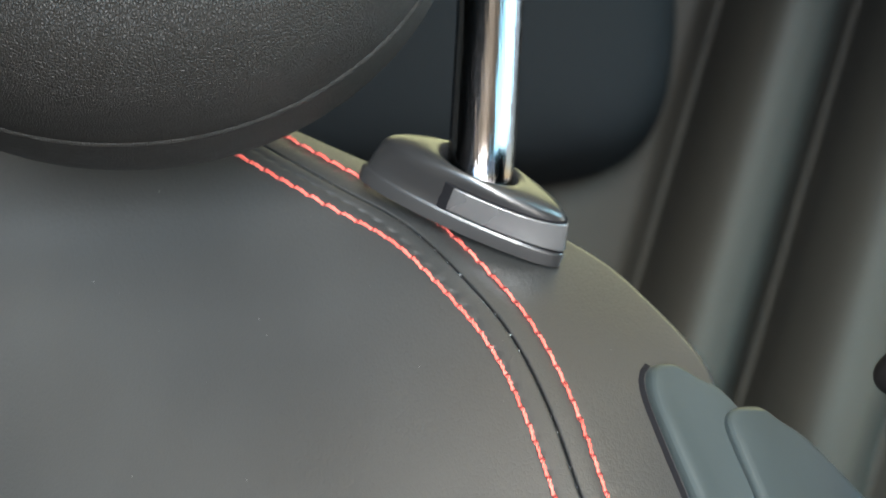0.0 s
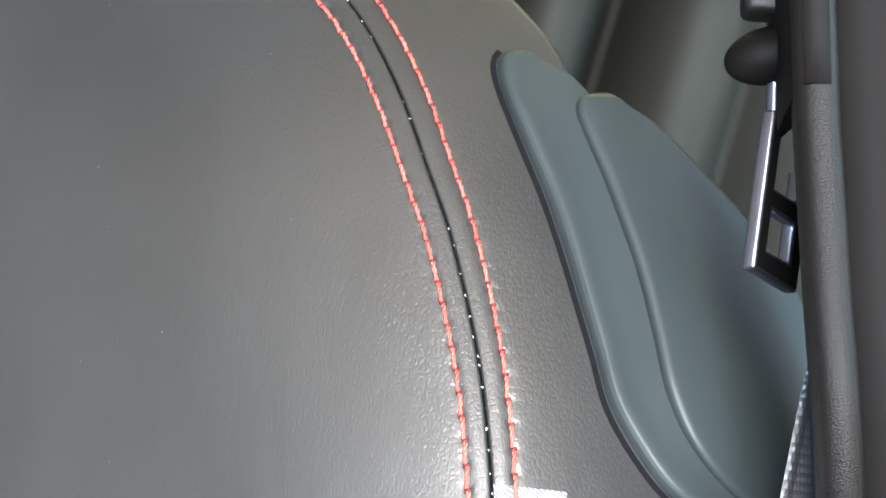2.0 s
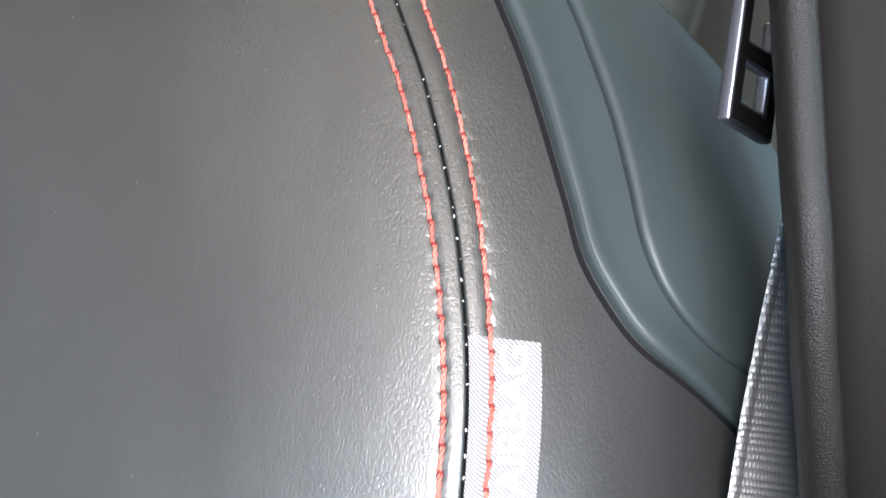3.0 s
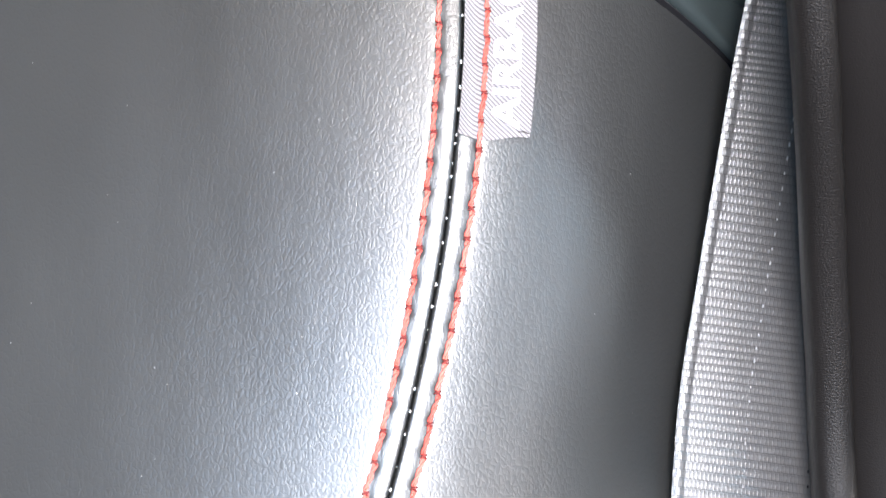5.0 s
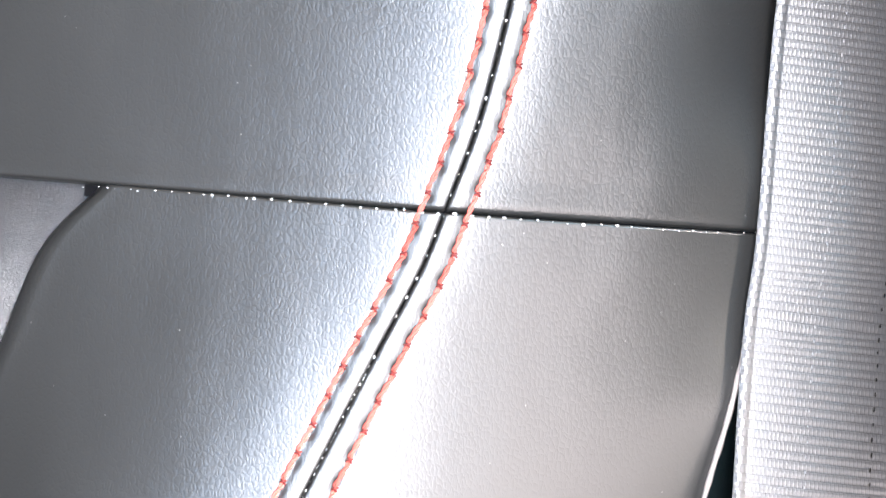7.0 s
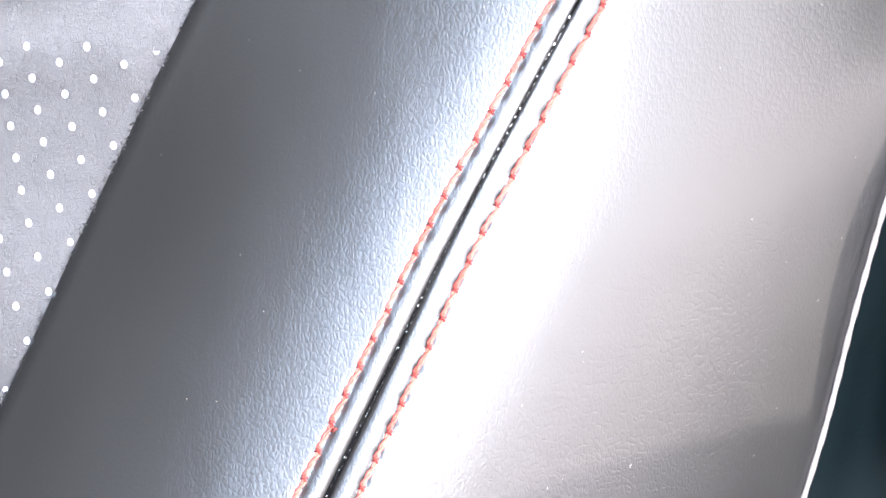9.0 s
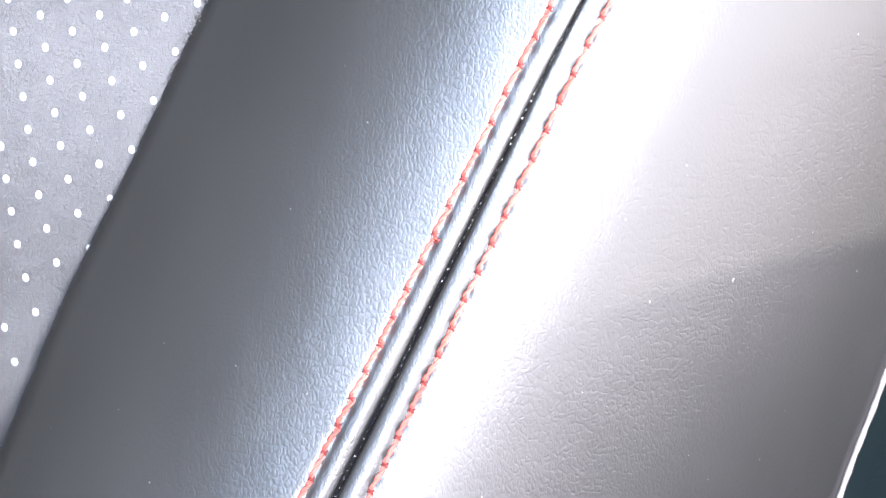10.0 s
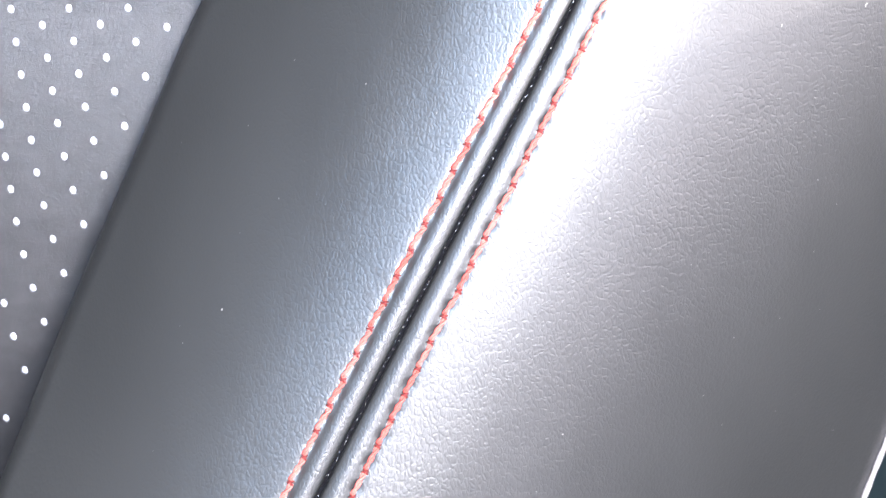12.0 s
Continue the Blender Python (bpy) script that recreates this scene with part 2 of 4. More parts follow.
def swell(u, v):
    """How far the padding stands out: a ridge along the seam, hollow towards the insert, round at the top."""
    u, v = np.asarray(u, float), np.asarray(v, float)
    x = v + 20
    body = np.where(x > 0, -1.5e-6 * x ** 3 - 3e-4 * x ** 2, 0.0)
    q = (u - np.interp(v, SEAM_V, SEAM_U)) * 0.92
    low = step(v, -30, -120)
    left = -(1 - low) * (0.29 * (np.sqrt(q * q + 20 ** 2) - 20) + 0.0012 * np.maximum(-q - 30, 0) ** 2) - low * 0.0052 * np.minimum(np.abs(q), 95) ** 2
    right = -(1 - low) * 0.42 * (np.sqrt(q * q + 16 ** 2) - 16) - low * 0.0045 * q ** 2 - (0.010 * step(v, -80, -25) + 0.010 * step(v, -20, 40)) * np.maximum(q - 38, 0) ** 2 - 0.010 * step(v, -30, 10) * (1 - step(v, 80, 140)) * np.maximum(q - 24, 0) ** 2
    return body + np.where(q < 0, left, right)


def curve(ctrl, t):
    """Points of the smooth curve through ctrl at the parameters t, 0 to len - 1."""
    p = np.asarray(ctrl, float)
    p = np.vstack([2 * p[0] - p[1], p, 2 * p[-1] - p[-2]])
    t = np.clip(np.asarray(t, float), 0, len(ctrl) - 1 - 1e-9)
    i = t.astype(int)
    f = (t - i)[:, None]
    a, b, c, d = p[i], p[i + 1], p[i + 2], p[i + 3]
    return 0.5 * (2 * b + (c - a) * f + (2 * a - 5 * b + 4 * c - d) * f ** 2 + (3 * b - a - 3 * c + d) * f ** 3)


fine_seam = curve(SEAM, np.linspace(0, len(SEAM) - 1, 600))[::-1]
SEAM_U, SEAM_V = fine_seam[:, 0], fine_seam[:, 1]


def along(ctrl, lift=None):
    """A table of parameter against length along the curve, on the padding."""
    t = np.linspace(0, len(ctrl) - 1, 40 * len(ctrl))
    p = curve(ctrl, t)
    q = np.column_stack([p, swell(p[:, 0], p[:, 1]) if lift is None else np.full(len(t), lift)])
    s = np.concatenate([[0], np.cumsum(np.linalg.norm(np.diff(q, axis=0), axis=1))])
    return t, s


def part(name, mesh, mat, parent, label="", kind=""):
    mesh.materials.append(mat)
    ob = new(name, mesh)
    ob.parent = parent
    return tagged(ob, label=label, kind=kind)


def mesh_of(name, verts, faces, smooth=True):
    me = bpy.data.meshes.new(name)
    me.from_pydata([tuple(map(float, v)) for v in verts], [], [tuple(map(int, f)) for f in faces])
    me.polygons.foreach_set("use_smooth", [smooth] * len(me.polygons))
    me.update()
    return me


def grid_faces(nr, nc, flip=False):
    i, j = np.meshgrid(np.arange(nr - 1), np.arange(nc - 1), indexing="ij")
    a = (i * nc + j).ravel()
    f = np.column_stack([a, a + 1, a + nc + 1, a + nc])
    return f[:, ::-1] if flip else f


def bm_mesh(name, bm, smooth=True):
    me = bpy.data.meshes.new(name)
    bmesh.ops.recalc_face_normals(bm, faces=bm.faces)
    bm.to_mesh(me)
    bm.free()
    me.polygons.foreach_set("use_smooth", [smooth] * len(me.polygons))
    return me


def box_bm(bm, size, m, bevel=0.0, seg=2):
    r = bmesh.ops.create_cube(bm, size=1.0, matrix=m @ Matrix.Diagonal((*size, 1)))
    if bevel:
        edges = list({e for v in r["verts"] for e in v.link_edges})
        bmesh.ops.bevel(bm, geom=edges, offset=bevel, segments=seg, profile=0.5, affect="EDGES")
    return bm


def tube(points, radius, sides=8):
    """Rings along a line of points, closed at the ends."""
    p = np.asarray(points, float)
    tan = np.gradient(p, axis=0)
    tan /= np.linalg.norm(tan, axis=1)[:, None]
    up = np.tile([0.0, 0.0, 1.0], (len(p), 1))
    a = np.cross(tan, up)
    a /= np.linalg.norm(a, axis=1)[:, None]
    b = np.cross(a, tan)
    r = np.broadcast_to(np.asarray(radius, float), (len(p),))[:, None]
    ang = np.linspace(0, 2 * np.pi, sides, endpoint=False)
    verts = np.stack([p + r * (np.cos(k) * a + np.sin(k) * b) for k in ang], 1).reshape(-1, 3)
    faces = []
    for i in range(len(p) - 1):
        for j in range(sides):
            k = (j + 1) % sides
            faces.append((i * sides + j, i * sides + k, (i + 1) * sides + k, (i + 1) * sides + j))
    faces.append(tuple(range(sides))[::-1])
    faces.append(tuple((len(p) - 1) * sides + j for j in range(sides)))
    return verts, faces


def row_gap(v):
    """Distance of the red rows from the seam."""
    return np.interp(v, [-330, -230, -120, -60, 0, 130, 200, 300], [7.2, 6.9, 5.8, 5.2, 5.0, 5.5, 6.0, 6.0])


def stitch_pitch(v):
    return float(np.interp(v, [-240, -60, 0, 60, 120, 200, 260], [6.9, 7.2, 7.3, 6.7, 6.0, 5.3, 5.0]))


def stitch_places(start):
    """Where the stitches lie along the seam, and how long each is."""
    t, s = along(SEAM)
    out, pos = [], start
    while pos < s[-1] - 6:
        v = curve(SEAM, np.interp([pos], s, t))[0][1]
        out.append((pos, stitch_pitch(v)))
        pos += stitch_pitch(v)
    return out


PLACES = {-1: stitch_places(12.0), 1: stitch_places(14.4)}
HOLES = {k: np.array([p + g / 2 for p, g in v]) for k, v in PLACES.items()}


def welt(d, s, v, side=1):
    """The fold of leather beside the seam, and the pull of the stitches at their holes."""
    g = row_gap(v)
    amp = 0.4 + 0.3 * step(v, -120, -230)
    x = d / g
    y = 0.46 * np.exp(-((x - 0.52) / 0.30) ** 2) - (0.22 + 0.14 * step(v, -60, -160)) * np.exp(-((x - 1.0) / 0.13) ** 2) + 0.07 * np.exp(-((x - 1.35) / 0.2) ** 2)
    low = step(v, -100, -220)
    groove = -(1 - low) * 3.6 * np.exp(-(d / 0.13)) - low * (7.0 * np.exp(-(d / 0.5) ** 2) + 0.4 * np.exp(-(d / 2.0) ** 2))
    near_hole = np.abs(np.asarray(s, float)[..., None] - HOLES[side]).min(-1)
    pull = np.exp(-((d - g) / 0.9) ** 2) * np.exp(-(near_hole / 1.0) ** 2)
    return amp * y + groove - 0.35 * pull


NEAR = np.array([0, 0.12, 0.3, 0.6, 1.0, 1.5, 2.1, 2.8, 3.5, 4.1, 4.6, 5.0, 5.4, 5.9, 6.5, 7.2, 8.2, 10, 12.5, 16, 20, 25.0])


def skin(name, near, mid, far, mat, edge, tail=None, head_tuck=False, tail_tuck=False, roll=((1.0, -2.5), (1.6, -9), (1.8, -40)), pitch=0.8, nfar=34, label=""):
    """A padded panel from the line near to the line far. edge(d, s, v) shapes the near side, tail(d) the far side."""
    t, s = along(near)
    n = int(s[-1] / pitch)
    rows = np.linspace(0, s[-1], n)
    close = np.array([0, 0.1, 0.25, 0.4, 0.6, 0.85, 1.1, 1.45, 1.8, 2.3, 3.0, 3.6, 4.2])
    if head_tuck:
        rows = np.concatenate([close, rows[rows > 4.5]])
    if tail_tuck:
        rows = np.concatenate([rows[rows < s[-1] - 4.5], s[-1] - close[::-1]])
    tt = np.interp(rows, s, t)
    a, c = curve(near, tt), curve(far, tt)
    b = (a + c) / 2 if mid is None else curve(mid, tt)
    length = np.linalg.norm(c - a, axis=1)
    k = np.minimum(1, length / 45)[:, None]
    first = NEAR[None, :] * k / length[:, None]
    rest = first[:, -1:] + (1 - first[:, -1:]) * np.linspace(0, 1, nfar + 1)[None, 1:]
    g = np.concatenate([first, rest], 1)[:, :, None]
    p = a[:, None] * (1 - g) * (1 - 2 * g) + b[:, None] * 4 * g * (1 - g) + c[:, None] * g * (2 * g - 1)
    g = g[:, :, 0]
    d = g * length[:, None]
    w = swell(p[:, :, 0], p[:, :, 1])
    w += edge(d, rows[:, None], p[:, :, 1])
    if tail is not None:
        w += tail((1 - g) * length[:, None])
    tuck = lambda x: np.interp(x, [0, 0.2, 0.45, 0.8, 1.3, 2.5, 5.0, 8], [-3.4, -2.4, -1.1, -0.35, 0.05, 0.2, 0.12, 0])
    if head_tuck:
        w += np.interp(rows, [0, 0.1, 0.25, 0.6, 1.1, 2.2, 4.5], [-3.2, -0.7, -0.15, 0.0, 0.0, 0.0, 0])[:, None]
    if tail_tuck:
        w += tuck(s[-1] - rows)[:, None]
    out = (c - b) / np.linalg.norm(c - b, axis=1)[:, None]
    cols, ws = [p], [w]
    for o, dw in roll:
        cols.append((p[:, -1] + out * o)[:, None])
        ws.append((w[:, -1] + dw)[:, None])
    p, w = np.concatenate(cols, 1), np.concatenate(ws, 1)
    verts = np.dstack([p, w]).reshape(-1, 3) * 0.001
    return mesh_of(name, verts, grid_faces(*w.shape, flip=p[1, 5, 0] < p[1, 0, 0]))


seat = tagged(new("car_seat"), "black leather car seat backrest with double red stitching", "car seat")
seat.matrix_world = RECLINE

UP, LOW = SEAM[:18], SEAM[17:]
LOW_START = along(UP)[1][-1]


def welt_up(side):
    return lambda d, s, v: welt(d, s, v, side)


def welt_low(side):
    return lambda d, s, v: welt(d, s + LOW_START, v, side)


SIDE_UP = [(-77.3, 315.8), (-59.5, 307.1), (-39.2, 293.1), (-14.1, 279.4), (8.6, 270), (31.8, 258), (47, 244.7), (64.5, 219.4), (60.5, 197.2), (68.1, 168.1), (74.9, 143.4), (82.9, 120.4), (100.6, 102.8), (112.7, 82.7), (113.3, 54.5), (111.9, 23.8), (108.2, -10.9), (106.5, -38.9)]
SIDE_LOW = [(91.2, -38.2), (89.5, -50.7), (83.1, -78.8), (77.4, -99.5), (69.4, -133.3), (63.1, -163.4), (54.1, -197), (47.2, -218.7), (39, -248.6), (23.1, -302.2), (10.7, -338.1)]
INSERT_EDGE = [(-58.0, -27.0), (-72.2, -41.5), (-82.7, -65.4), (-94, -87.8), (-108.7, -119), (-121.1, -147), (-136.7, -180.1), (-147.9, -207.8), (-163.1, -245.7), (-180.1, -291.3), (-193.7, -326.7)]
FAR_LEFT = [(-100, 318), (-125, 318), (-150, 312), (-150, 290), (-150, 265), (-150, 240), (-150, 224), (-150, 206), (-150, 188), (-150, 170), (-150, 142), (-150, 118), (-150, 98), (-150, 76), (-150, 50), (-150, 24), (-150, 0), (-150, -20)]
MID_LEFT = [((a[0] + b[0]) / 2, (a[1] + b[1]) / 2) for a, b in zip(UP, FAR_LEFT)]
MID_LEFT[15:] = [(-58, 19.6), (-61, -9), (-62, -27.2)]

part("centre_panel", skin("centre_panel", UP, MID_LEFT, FAR_LEFT, LEATHER, welt_up(-1), tail_tuck=True), LEATHER, seat)
part("side_panel", skin("side_panel", UP, None, SIDE_UP, LEATHER, welt_up(1), tail_tuck=True), LEATHER, seat)
part("bolster_inner", skin("bolster_inner", LOW, None, INSERT_EDGE, LEATHER, welt_low(-1), tail=lambda d: np.interp(d, [0, 0.8, 2, 4], [-1.2, -0.1, 0.3, 0]), head_tuck=True, roll=((0.8, -1.5), (0.6, -4), (-2, -9))), LEATHER, seat)
part("bolster_outer", skin("bolster_outer", LOW, None, SIDE_LOW, LEATHER, welt_low(1), head_tuck=True), LEATHER, seat)


def ribbon(ctrl, half, drop):
    t, s = along(ctrl)
    tt = np.interp(np.linspace(0, s[-1], int(s[-1] / 3)), s, t)
    p = curve(ctrl, tt)
    tan = np.gradient(p, axis=0)
    tan /= np.linalg.norm(tan, axis=1)[:, None]
    nor = np.column_stack([-tan[:, 1], tan[:, 0]])
    w = swell(p[:, 0], p[:, 1]) + drop
    verts = np.stack([np.column_stack([p + nor * o, w]) for o in (half, -half)], 1).reshape(-1, 3)
    return mesh_of("seam_channel", verts * 0.001, grid_faces(len(p), 2))


CROSS = [(-83.7, -24.5), (-63.0, -27.3), (-34.6, -29.2), (-15.9, -30.6), (2.8, -32.0), (17.5, -33.3), (34.0, -34.5), (53.1, -35.8), (72.7, -37.0), (95.0, -37.9)]
part("seam_channel", ribbon(SEAM, 2.5, -3.4), GROOVE, seat, "black strip down the seam, for its shade and dark thread")
part("seam_channel", ribbon(CROSS[1:], 2.5, -3.0), GROOVE, seat, "black strip along the cross seam, for its shade")

# padded side flaps that overlap the side panel
FLAP_A = [(55.0, 223.4), (49.4, 221.4), (47.6, 217.6), (48.6, 210.0), (53.0, 196.0), (58.0, 181.3), (62.2, 166.2), (65.6, 152.4), (68.4, 141.0), (71.2, 129.0), (76.9, 118.0), (84.2, 108.6), (95.4, 101.0), (109.9, 92.1), (126.0, 82.0)]
FLAP_B = [(72.6, 211.4), (67.9, 209.2), (66.4, 205.1), (68.2, 198.2), (72.1, 187.0), (76.0, 173.9), (79.2, 162.0), (82.0, 147.5), (84.6, 133.0), (89.0, 122.4), (96.4, 113.3), (106.0, 107.6), (128.1, 101.0)]
OUTLINE = [(74.3, 212.6), (76.8, 210.6), (80, 208.1), (87.2, 204.1), (99.8, 193.2), (108.4, 185.7), (118.3, 174.1), (125, 164), (127.5, 154.5), (134.2, 126.2)]


def flap_edge(d, s, v):
    return np.interp(d, [0, 0.25, 0.7, 1.4, 2.4, 3.6, 5.0, 7.0, 10], [-9.0, -4.5, -1.2, 1.2, 2.9, 3.9, 4.1, 3.6, 3.2]) + np.interp(s, [0, 0.8, 2, 4, 7], [-5, -2.6, -1.0, -0.2, 0])


def flap_b_edge(d, s, v):
    return np.interp(d, [0, 0.25, 0.7, 1.4, 2.4, 3.6, 6], [-5.0, 0.5, 3.4, 5.2, 6.2, 6.6, 6.6]) + np.interp(s, [0, 0.8, 2, 4, 8], [-9, -7, -5, -2.5, 0])


bt = np.maximum(0, 2.6 + 0.78 * (np.arange(15) - 3))
under_b = curve(FLAP_B, bt) + np.array([5.0, 1.5])
under_b[0] = (64.0, 217.0)
under_b[1] = (67.3, 214.5)
under_b[2] = (71.5, 209.0)
part("side_flap", skin("side_flap", FLAP_A, None, [tuple(p) for p in under_b], SHELL, flap_edge, roll=((0.8, -3), (0.5, -12)), nfar=14), SHELL, seat, "smooth dark side flap with a rolled edge")
part("side_flap", skin("side_flap", FLAP_B, None, OUTLINE, SHELL, flap_b_edge, nfar=22), SHELL, seat, "smooth dark outer side flap")
# black strip on the surface in place of the gap's shade
part("flap_gap_strip", ribbon([(u - 0.1, v) for u, v in FLAP_A[1:]], 0.7, 0.3), GROOVE, seat, "black strip laid along the flap's edge for the gap's shade")

# the body behind the covers
bm = bmesh.new()
box_bm(bm, (0.225, 0.60, 0.06), Matrix.Translation((-0.035, -0.06, -0.135)), 0.02, 3)
part("seat_body", bm_mesh("seat_body", bm), CORE, seat)

# ---- perforated insert ----
E_V = [p[1] for p in INSERT_EDGE][::-1]
E_U = [p[0] for p in INSERT_EDGE][::-1]


def insert_depth(u, v):
    """The insert follows the padding under the cross seam; below it is bent and tilted to fit its brightness in view.
    """
    k = step(v, -24, -80)
    return (1 - k) * swell(u, v) + k * swell(np.interp(v, E_V, E_U), v) - 2.2 - 0.0008 * np.maximum(-90 - np.asarray(v, float), 0) ** 2 - 0.11 * step(v, -200, -60) * np.clip(np.asarray(u, float) + 98, 0, 40)


def insert_sheet():
    """Suede with a slanting lattice of punched holes: eight faces round each hole."""
    a, b, pull = np.array([7.494, -3.558]), np.array([1.121, -7.796]), np.array([0.839, -0.307])
    verts, faces, index = [], [], {}

    def vert(p):
        key = (round(p[0], 3), round(p[1], 3))
        if key not in index:
            index[key] = len(verts)
            verts.append((p[0] * 0.001, p[1] * 0.001, float(insert_depth(p[0], p[1])) * 0.001))
        return index[key]

    origin = np.array([-150.41, -159.775])

    def place(x, y):
        """The lattice, stretched where the suede is drawn up to the bolster."""
        return origin + x * a + y * b + pull * max(x + 0.525 * y, 0.0) ** 2 + np.array([-0.0021, -0.0173]) * y * y

    for i in range(-26, 22):
        for j in range(-36, 34):
            if i + 0.525 * j > 4.5:
                continue
            c = place(i, j)
            if not (-205 < c[0] < -52 and -335 < c[1] < -12):
                continue
            if c[0] > np.interp(c[1], E_V, E_U) + 12 or c[1] > np.interp(c[0], [-205, -150, -84, -61], [4, -6, -20, -24]):
                continue
            around = ((1, 0), (1, 1), (0, 1), (-1, 1), (-1, 0), (-1, -1), (0, -1), (1, -1))
            rim = [place(i + 0.5 * x, j + 0.5 * y) for x, y in around]
            outer = [vert(p) for p in rim]
            if c[1] > -72:
                faces.append(tuple(outer))
                continue
            rings = []
            for size, sink in ((1.0, 0.0), (1.0, -0.02), (0.92, -0.75)):
                ring = []
                for k in range(16):
                    w = (rim[k // 2] if k % 2 == 0 else (rim[k // 2] + rim[(k // 2 + 1) % 8]) / 2) - c
                    p = c + w / np.linalg.norm(w) * np.array([0.80, 1.04]) * size
                    ring.append(len(verts))
                    verts.append((p[0] * 0.001, p[1] * 0.001, (float(insert_depth(p[0], p[1])) + sink) * 0.001))
                rings.append(ring)
            for k in range(8):
                m = (k + 1) % 8
                faces.append((outer[k], outer[m], rings[0][(2 * k + 2) % 16], rings[0][2 * k + 1], rings[0][2 * k]))
            for k in range(16):
                m = (k + 1) % 16
                faces.append((rings[1][k], rings[1][m], rings[2][m], rings[2][k]))
    return mesh_of("insert", verts, faces)


sheet = insert_sheet()
part("insert", sheet, SUEDE, seat, "grey perforated suede insert with pale holes")
hu, hv = np.meshgrid(np.linspace(-96, -48, 13), np.linspace(-76, -12, 17))
part("insert_hem", mesh_of("insert_hem", np.dstack([hu, hv, insert_depth(hu, hv) - 0.3]).reshape(-1, 3) * 0.001, grid_faces(17, 13)), SUEDE, seat, "plain suede hem under the corner of the bolster")
vs = np.linspace(-340, -24, 80)
us = np.linspace(-206, -50, 40)
uu, vv = np.meshgrid(us, vs)
part("insert_backing", mesh_of("insert_backing", np.dstack([uu, vv, insert_depth(uu, vv) - 1.1]).reshape(-1, 3) * 0.001, grid_faces(80, 40)), BACKING, seat, "pale foil behind the holes")

# nap that stands out of the suede along its edge
def nap(count):
    r = random.Random(11)
    verts, faces = [], []
    for _ in range(count):
        v = r.uniform(-332, -29)
        u = float(np.interp(v, E_V, E_U)) + r.uniform(-1.6, 0.5)
        w = float(insert_depth(u, v)) + r.uniform(0.3, 1.4)
        side, up, out = r.uniform(0.2, 1.5), r.uniform(-0.9, 0.9), r.uniform(0.1, 0.9)
        k, n = r.uniform(0.10, 0.22), len(verts)
        verts += [(u - k, v - k, w), (u + k, v - k, w), (u, v + k, w + k), (u + side, v + up, w + out)]
        faces += [(n, n + 1, n + 3), (n + 1, n + 2, n + 3), (n + 2, n, n + 3)]
    return mesh_of("suede_nap", np.array(verts) * 0.001, faces)


part("suede_nap", nap(1500), SUEDE, seat, "fuzzy edge of the suede", "stuff")

# dark shield under the lower bolster's outer edge
t, s = along(SIDE_LOW)
pe = curve(SIDE_LOW, np.interp(np.linspace(0, s[-1], 60), s, t))
we = swell(pe[:, 0], pe[:, 1])
shield = np.stack([np.column_stack([pe + np.array([o, 0.0]), we + dw]) for o, dw in ((-3, -6), (2, -9), (8, -22), (30, -42), (90, -60), (120, -110))], 1)
part("side_shield", mesh_of("side_shield", shield.reshape(-1, 3) * 0.001, grid_faces(60, 6)), SHIELD, seat, "dark blue-green plastic side shield")

# pale cord along the outer edge of the lower bolster
t, s = along(SIDE_LOW)
pc = curve(SIDE_LOW, np.interp(np.linspace(0, s[-1], 130), s, t))
cord = np.column_stack([pc + np.array([0.9, 0.2]), swell(pc[:, 0], pc[:, 1]) - 0.2])
cv, cf = tube(cord * 0.001, 0.0007 * (1 + 0.15 * np.sin(np.arange(130) * 1.9)), 8)
part("edge_cord", mesh_of("edge_cord", cv, cf), PIPING, seat, "pale worn edge cord")

# ---- label sewn into the seam ----
tag_rows = np.linspace(71.5, 110.0, 60)
sq = np.linspace(0, 1, 16)
tv = []
for v in tag_rows:
    u0 = float(np.interp(v, SEAM_V, SEAM_U)) + 0.4
    width = 16.6 - 0.5 * (110 - v) / 38.5
    for q in sq:
        u = u0 + width * q
        vv1 = v - 1.6 * q * (1 if v > 90 else 1.15) - (0.9 * np.sin(q * 5) if v < 73 else 0)
        d = u - u0
        lift = 0.35 + 0.9 * np.exp(-((d - 2.2) / 2.2) ** 2) - 0.45 * np.exp(-((d - 5.2) / 1.2) ** 2) + 0.9 * q ** 3 + 0.12 * np.sin(v * 0.35) * q
        tv.append((u * 0.001, vv1 * 0.001, (float(swell(u, vv1)) + lift) * 0.001))
tag_me = mesh_of("airbag_label", tv, grid_faces(60, 16))
label_ob = part("airbag_label", tag_me, TAG, seat, "grey woven label sewn into the seam, lettered AIRBAG")
font = bpy.data.curves.new("letters", "FONT")
font.body, font.size, font.align_x, font.align_y, font.extrude, font.space_character = "AIRBAG", 0.0088, "CENTER", "CENTER", 0.00012, 0.98
font.offset = 0.00018
tmp = bpy.data.objects.new("letters", font)
letters = bpy.data.meshes.new_from_object(tmp)
bpy.data.objects.remove(tmp)
xy = np.array([v.co[:2] for v in letters.vertices])
low_xy, high_xy = xy.min(0), xy.max(0)
letters.transform(Matrix.Diagonal((0.0352 / (high_xy[0] - low_xy[0]), 0.0066 / (high_xy[1] - low_xy[1]), 1, 1)) @ Matrix.Translation((*(-(low_xy + high_xy) / 2), 0)))
lt = part("lettering", letters, INK, label_ob, "white woven letters")
cu, cvv = 54.1, 90.0
slope = (float(swell(cu + 4, cvv)) - float(swell(cu - 4, cvv))) / 8
slope_v = (float(swell(cu, cvv + 15)) - float(swell(cu, cvv - 15))) / 30
ax = Vector((0.045, 1, slope_v)).normalized()
ay = Vector((-1, 0, -slope)).normalized()
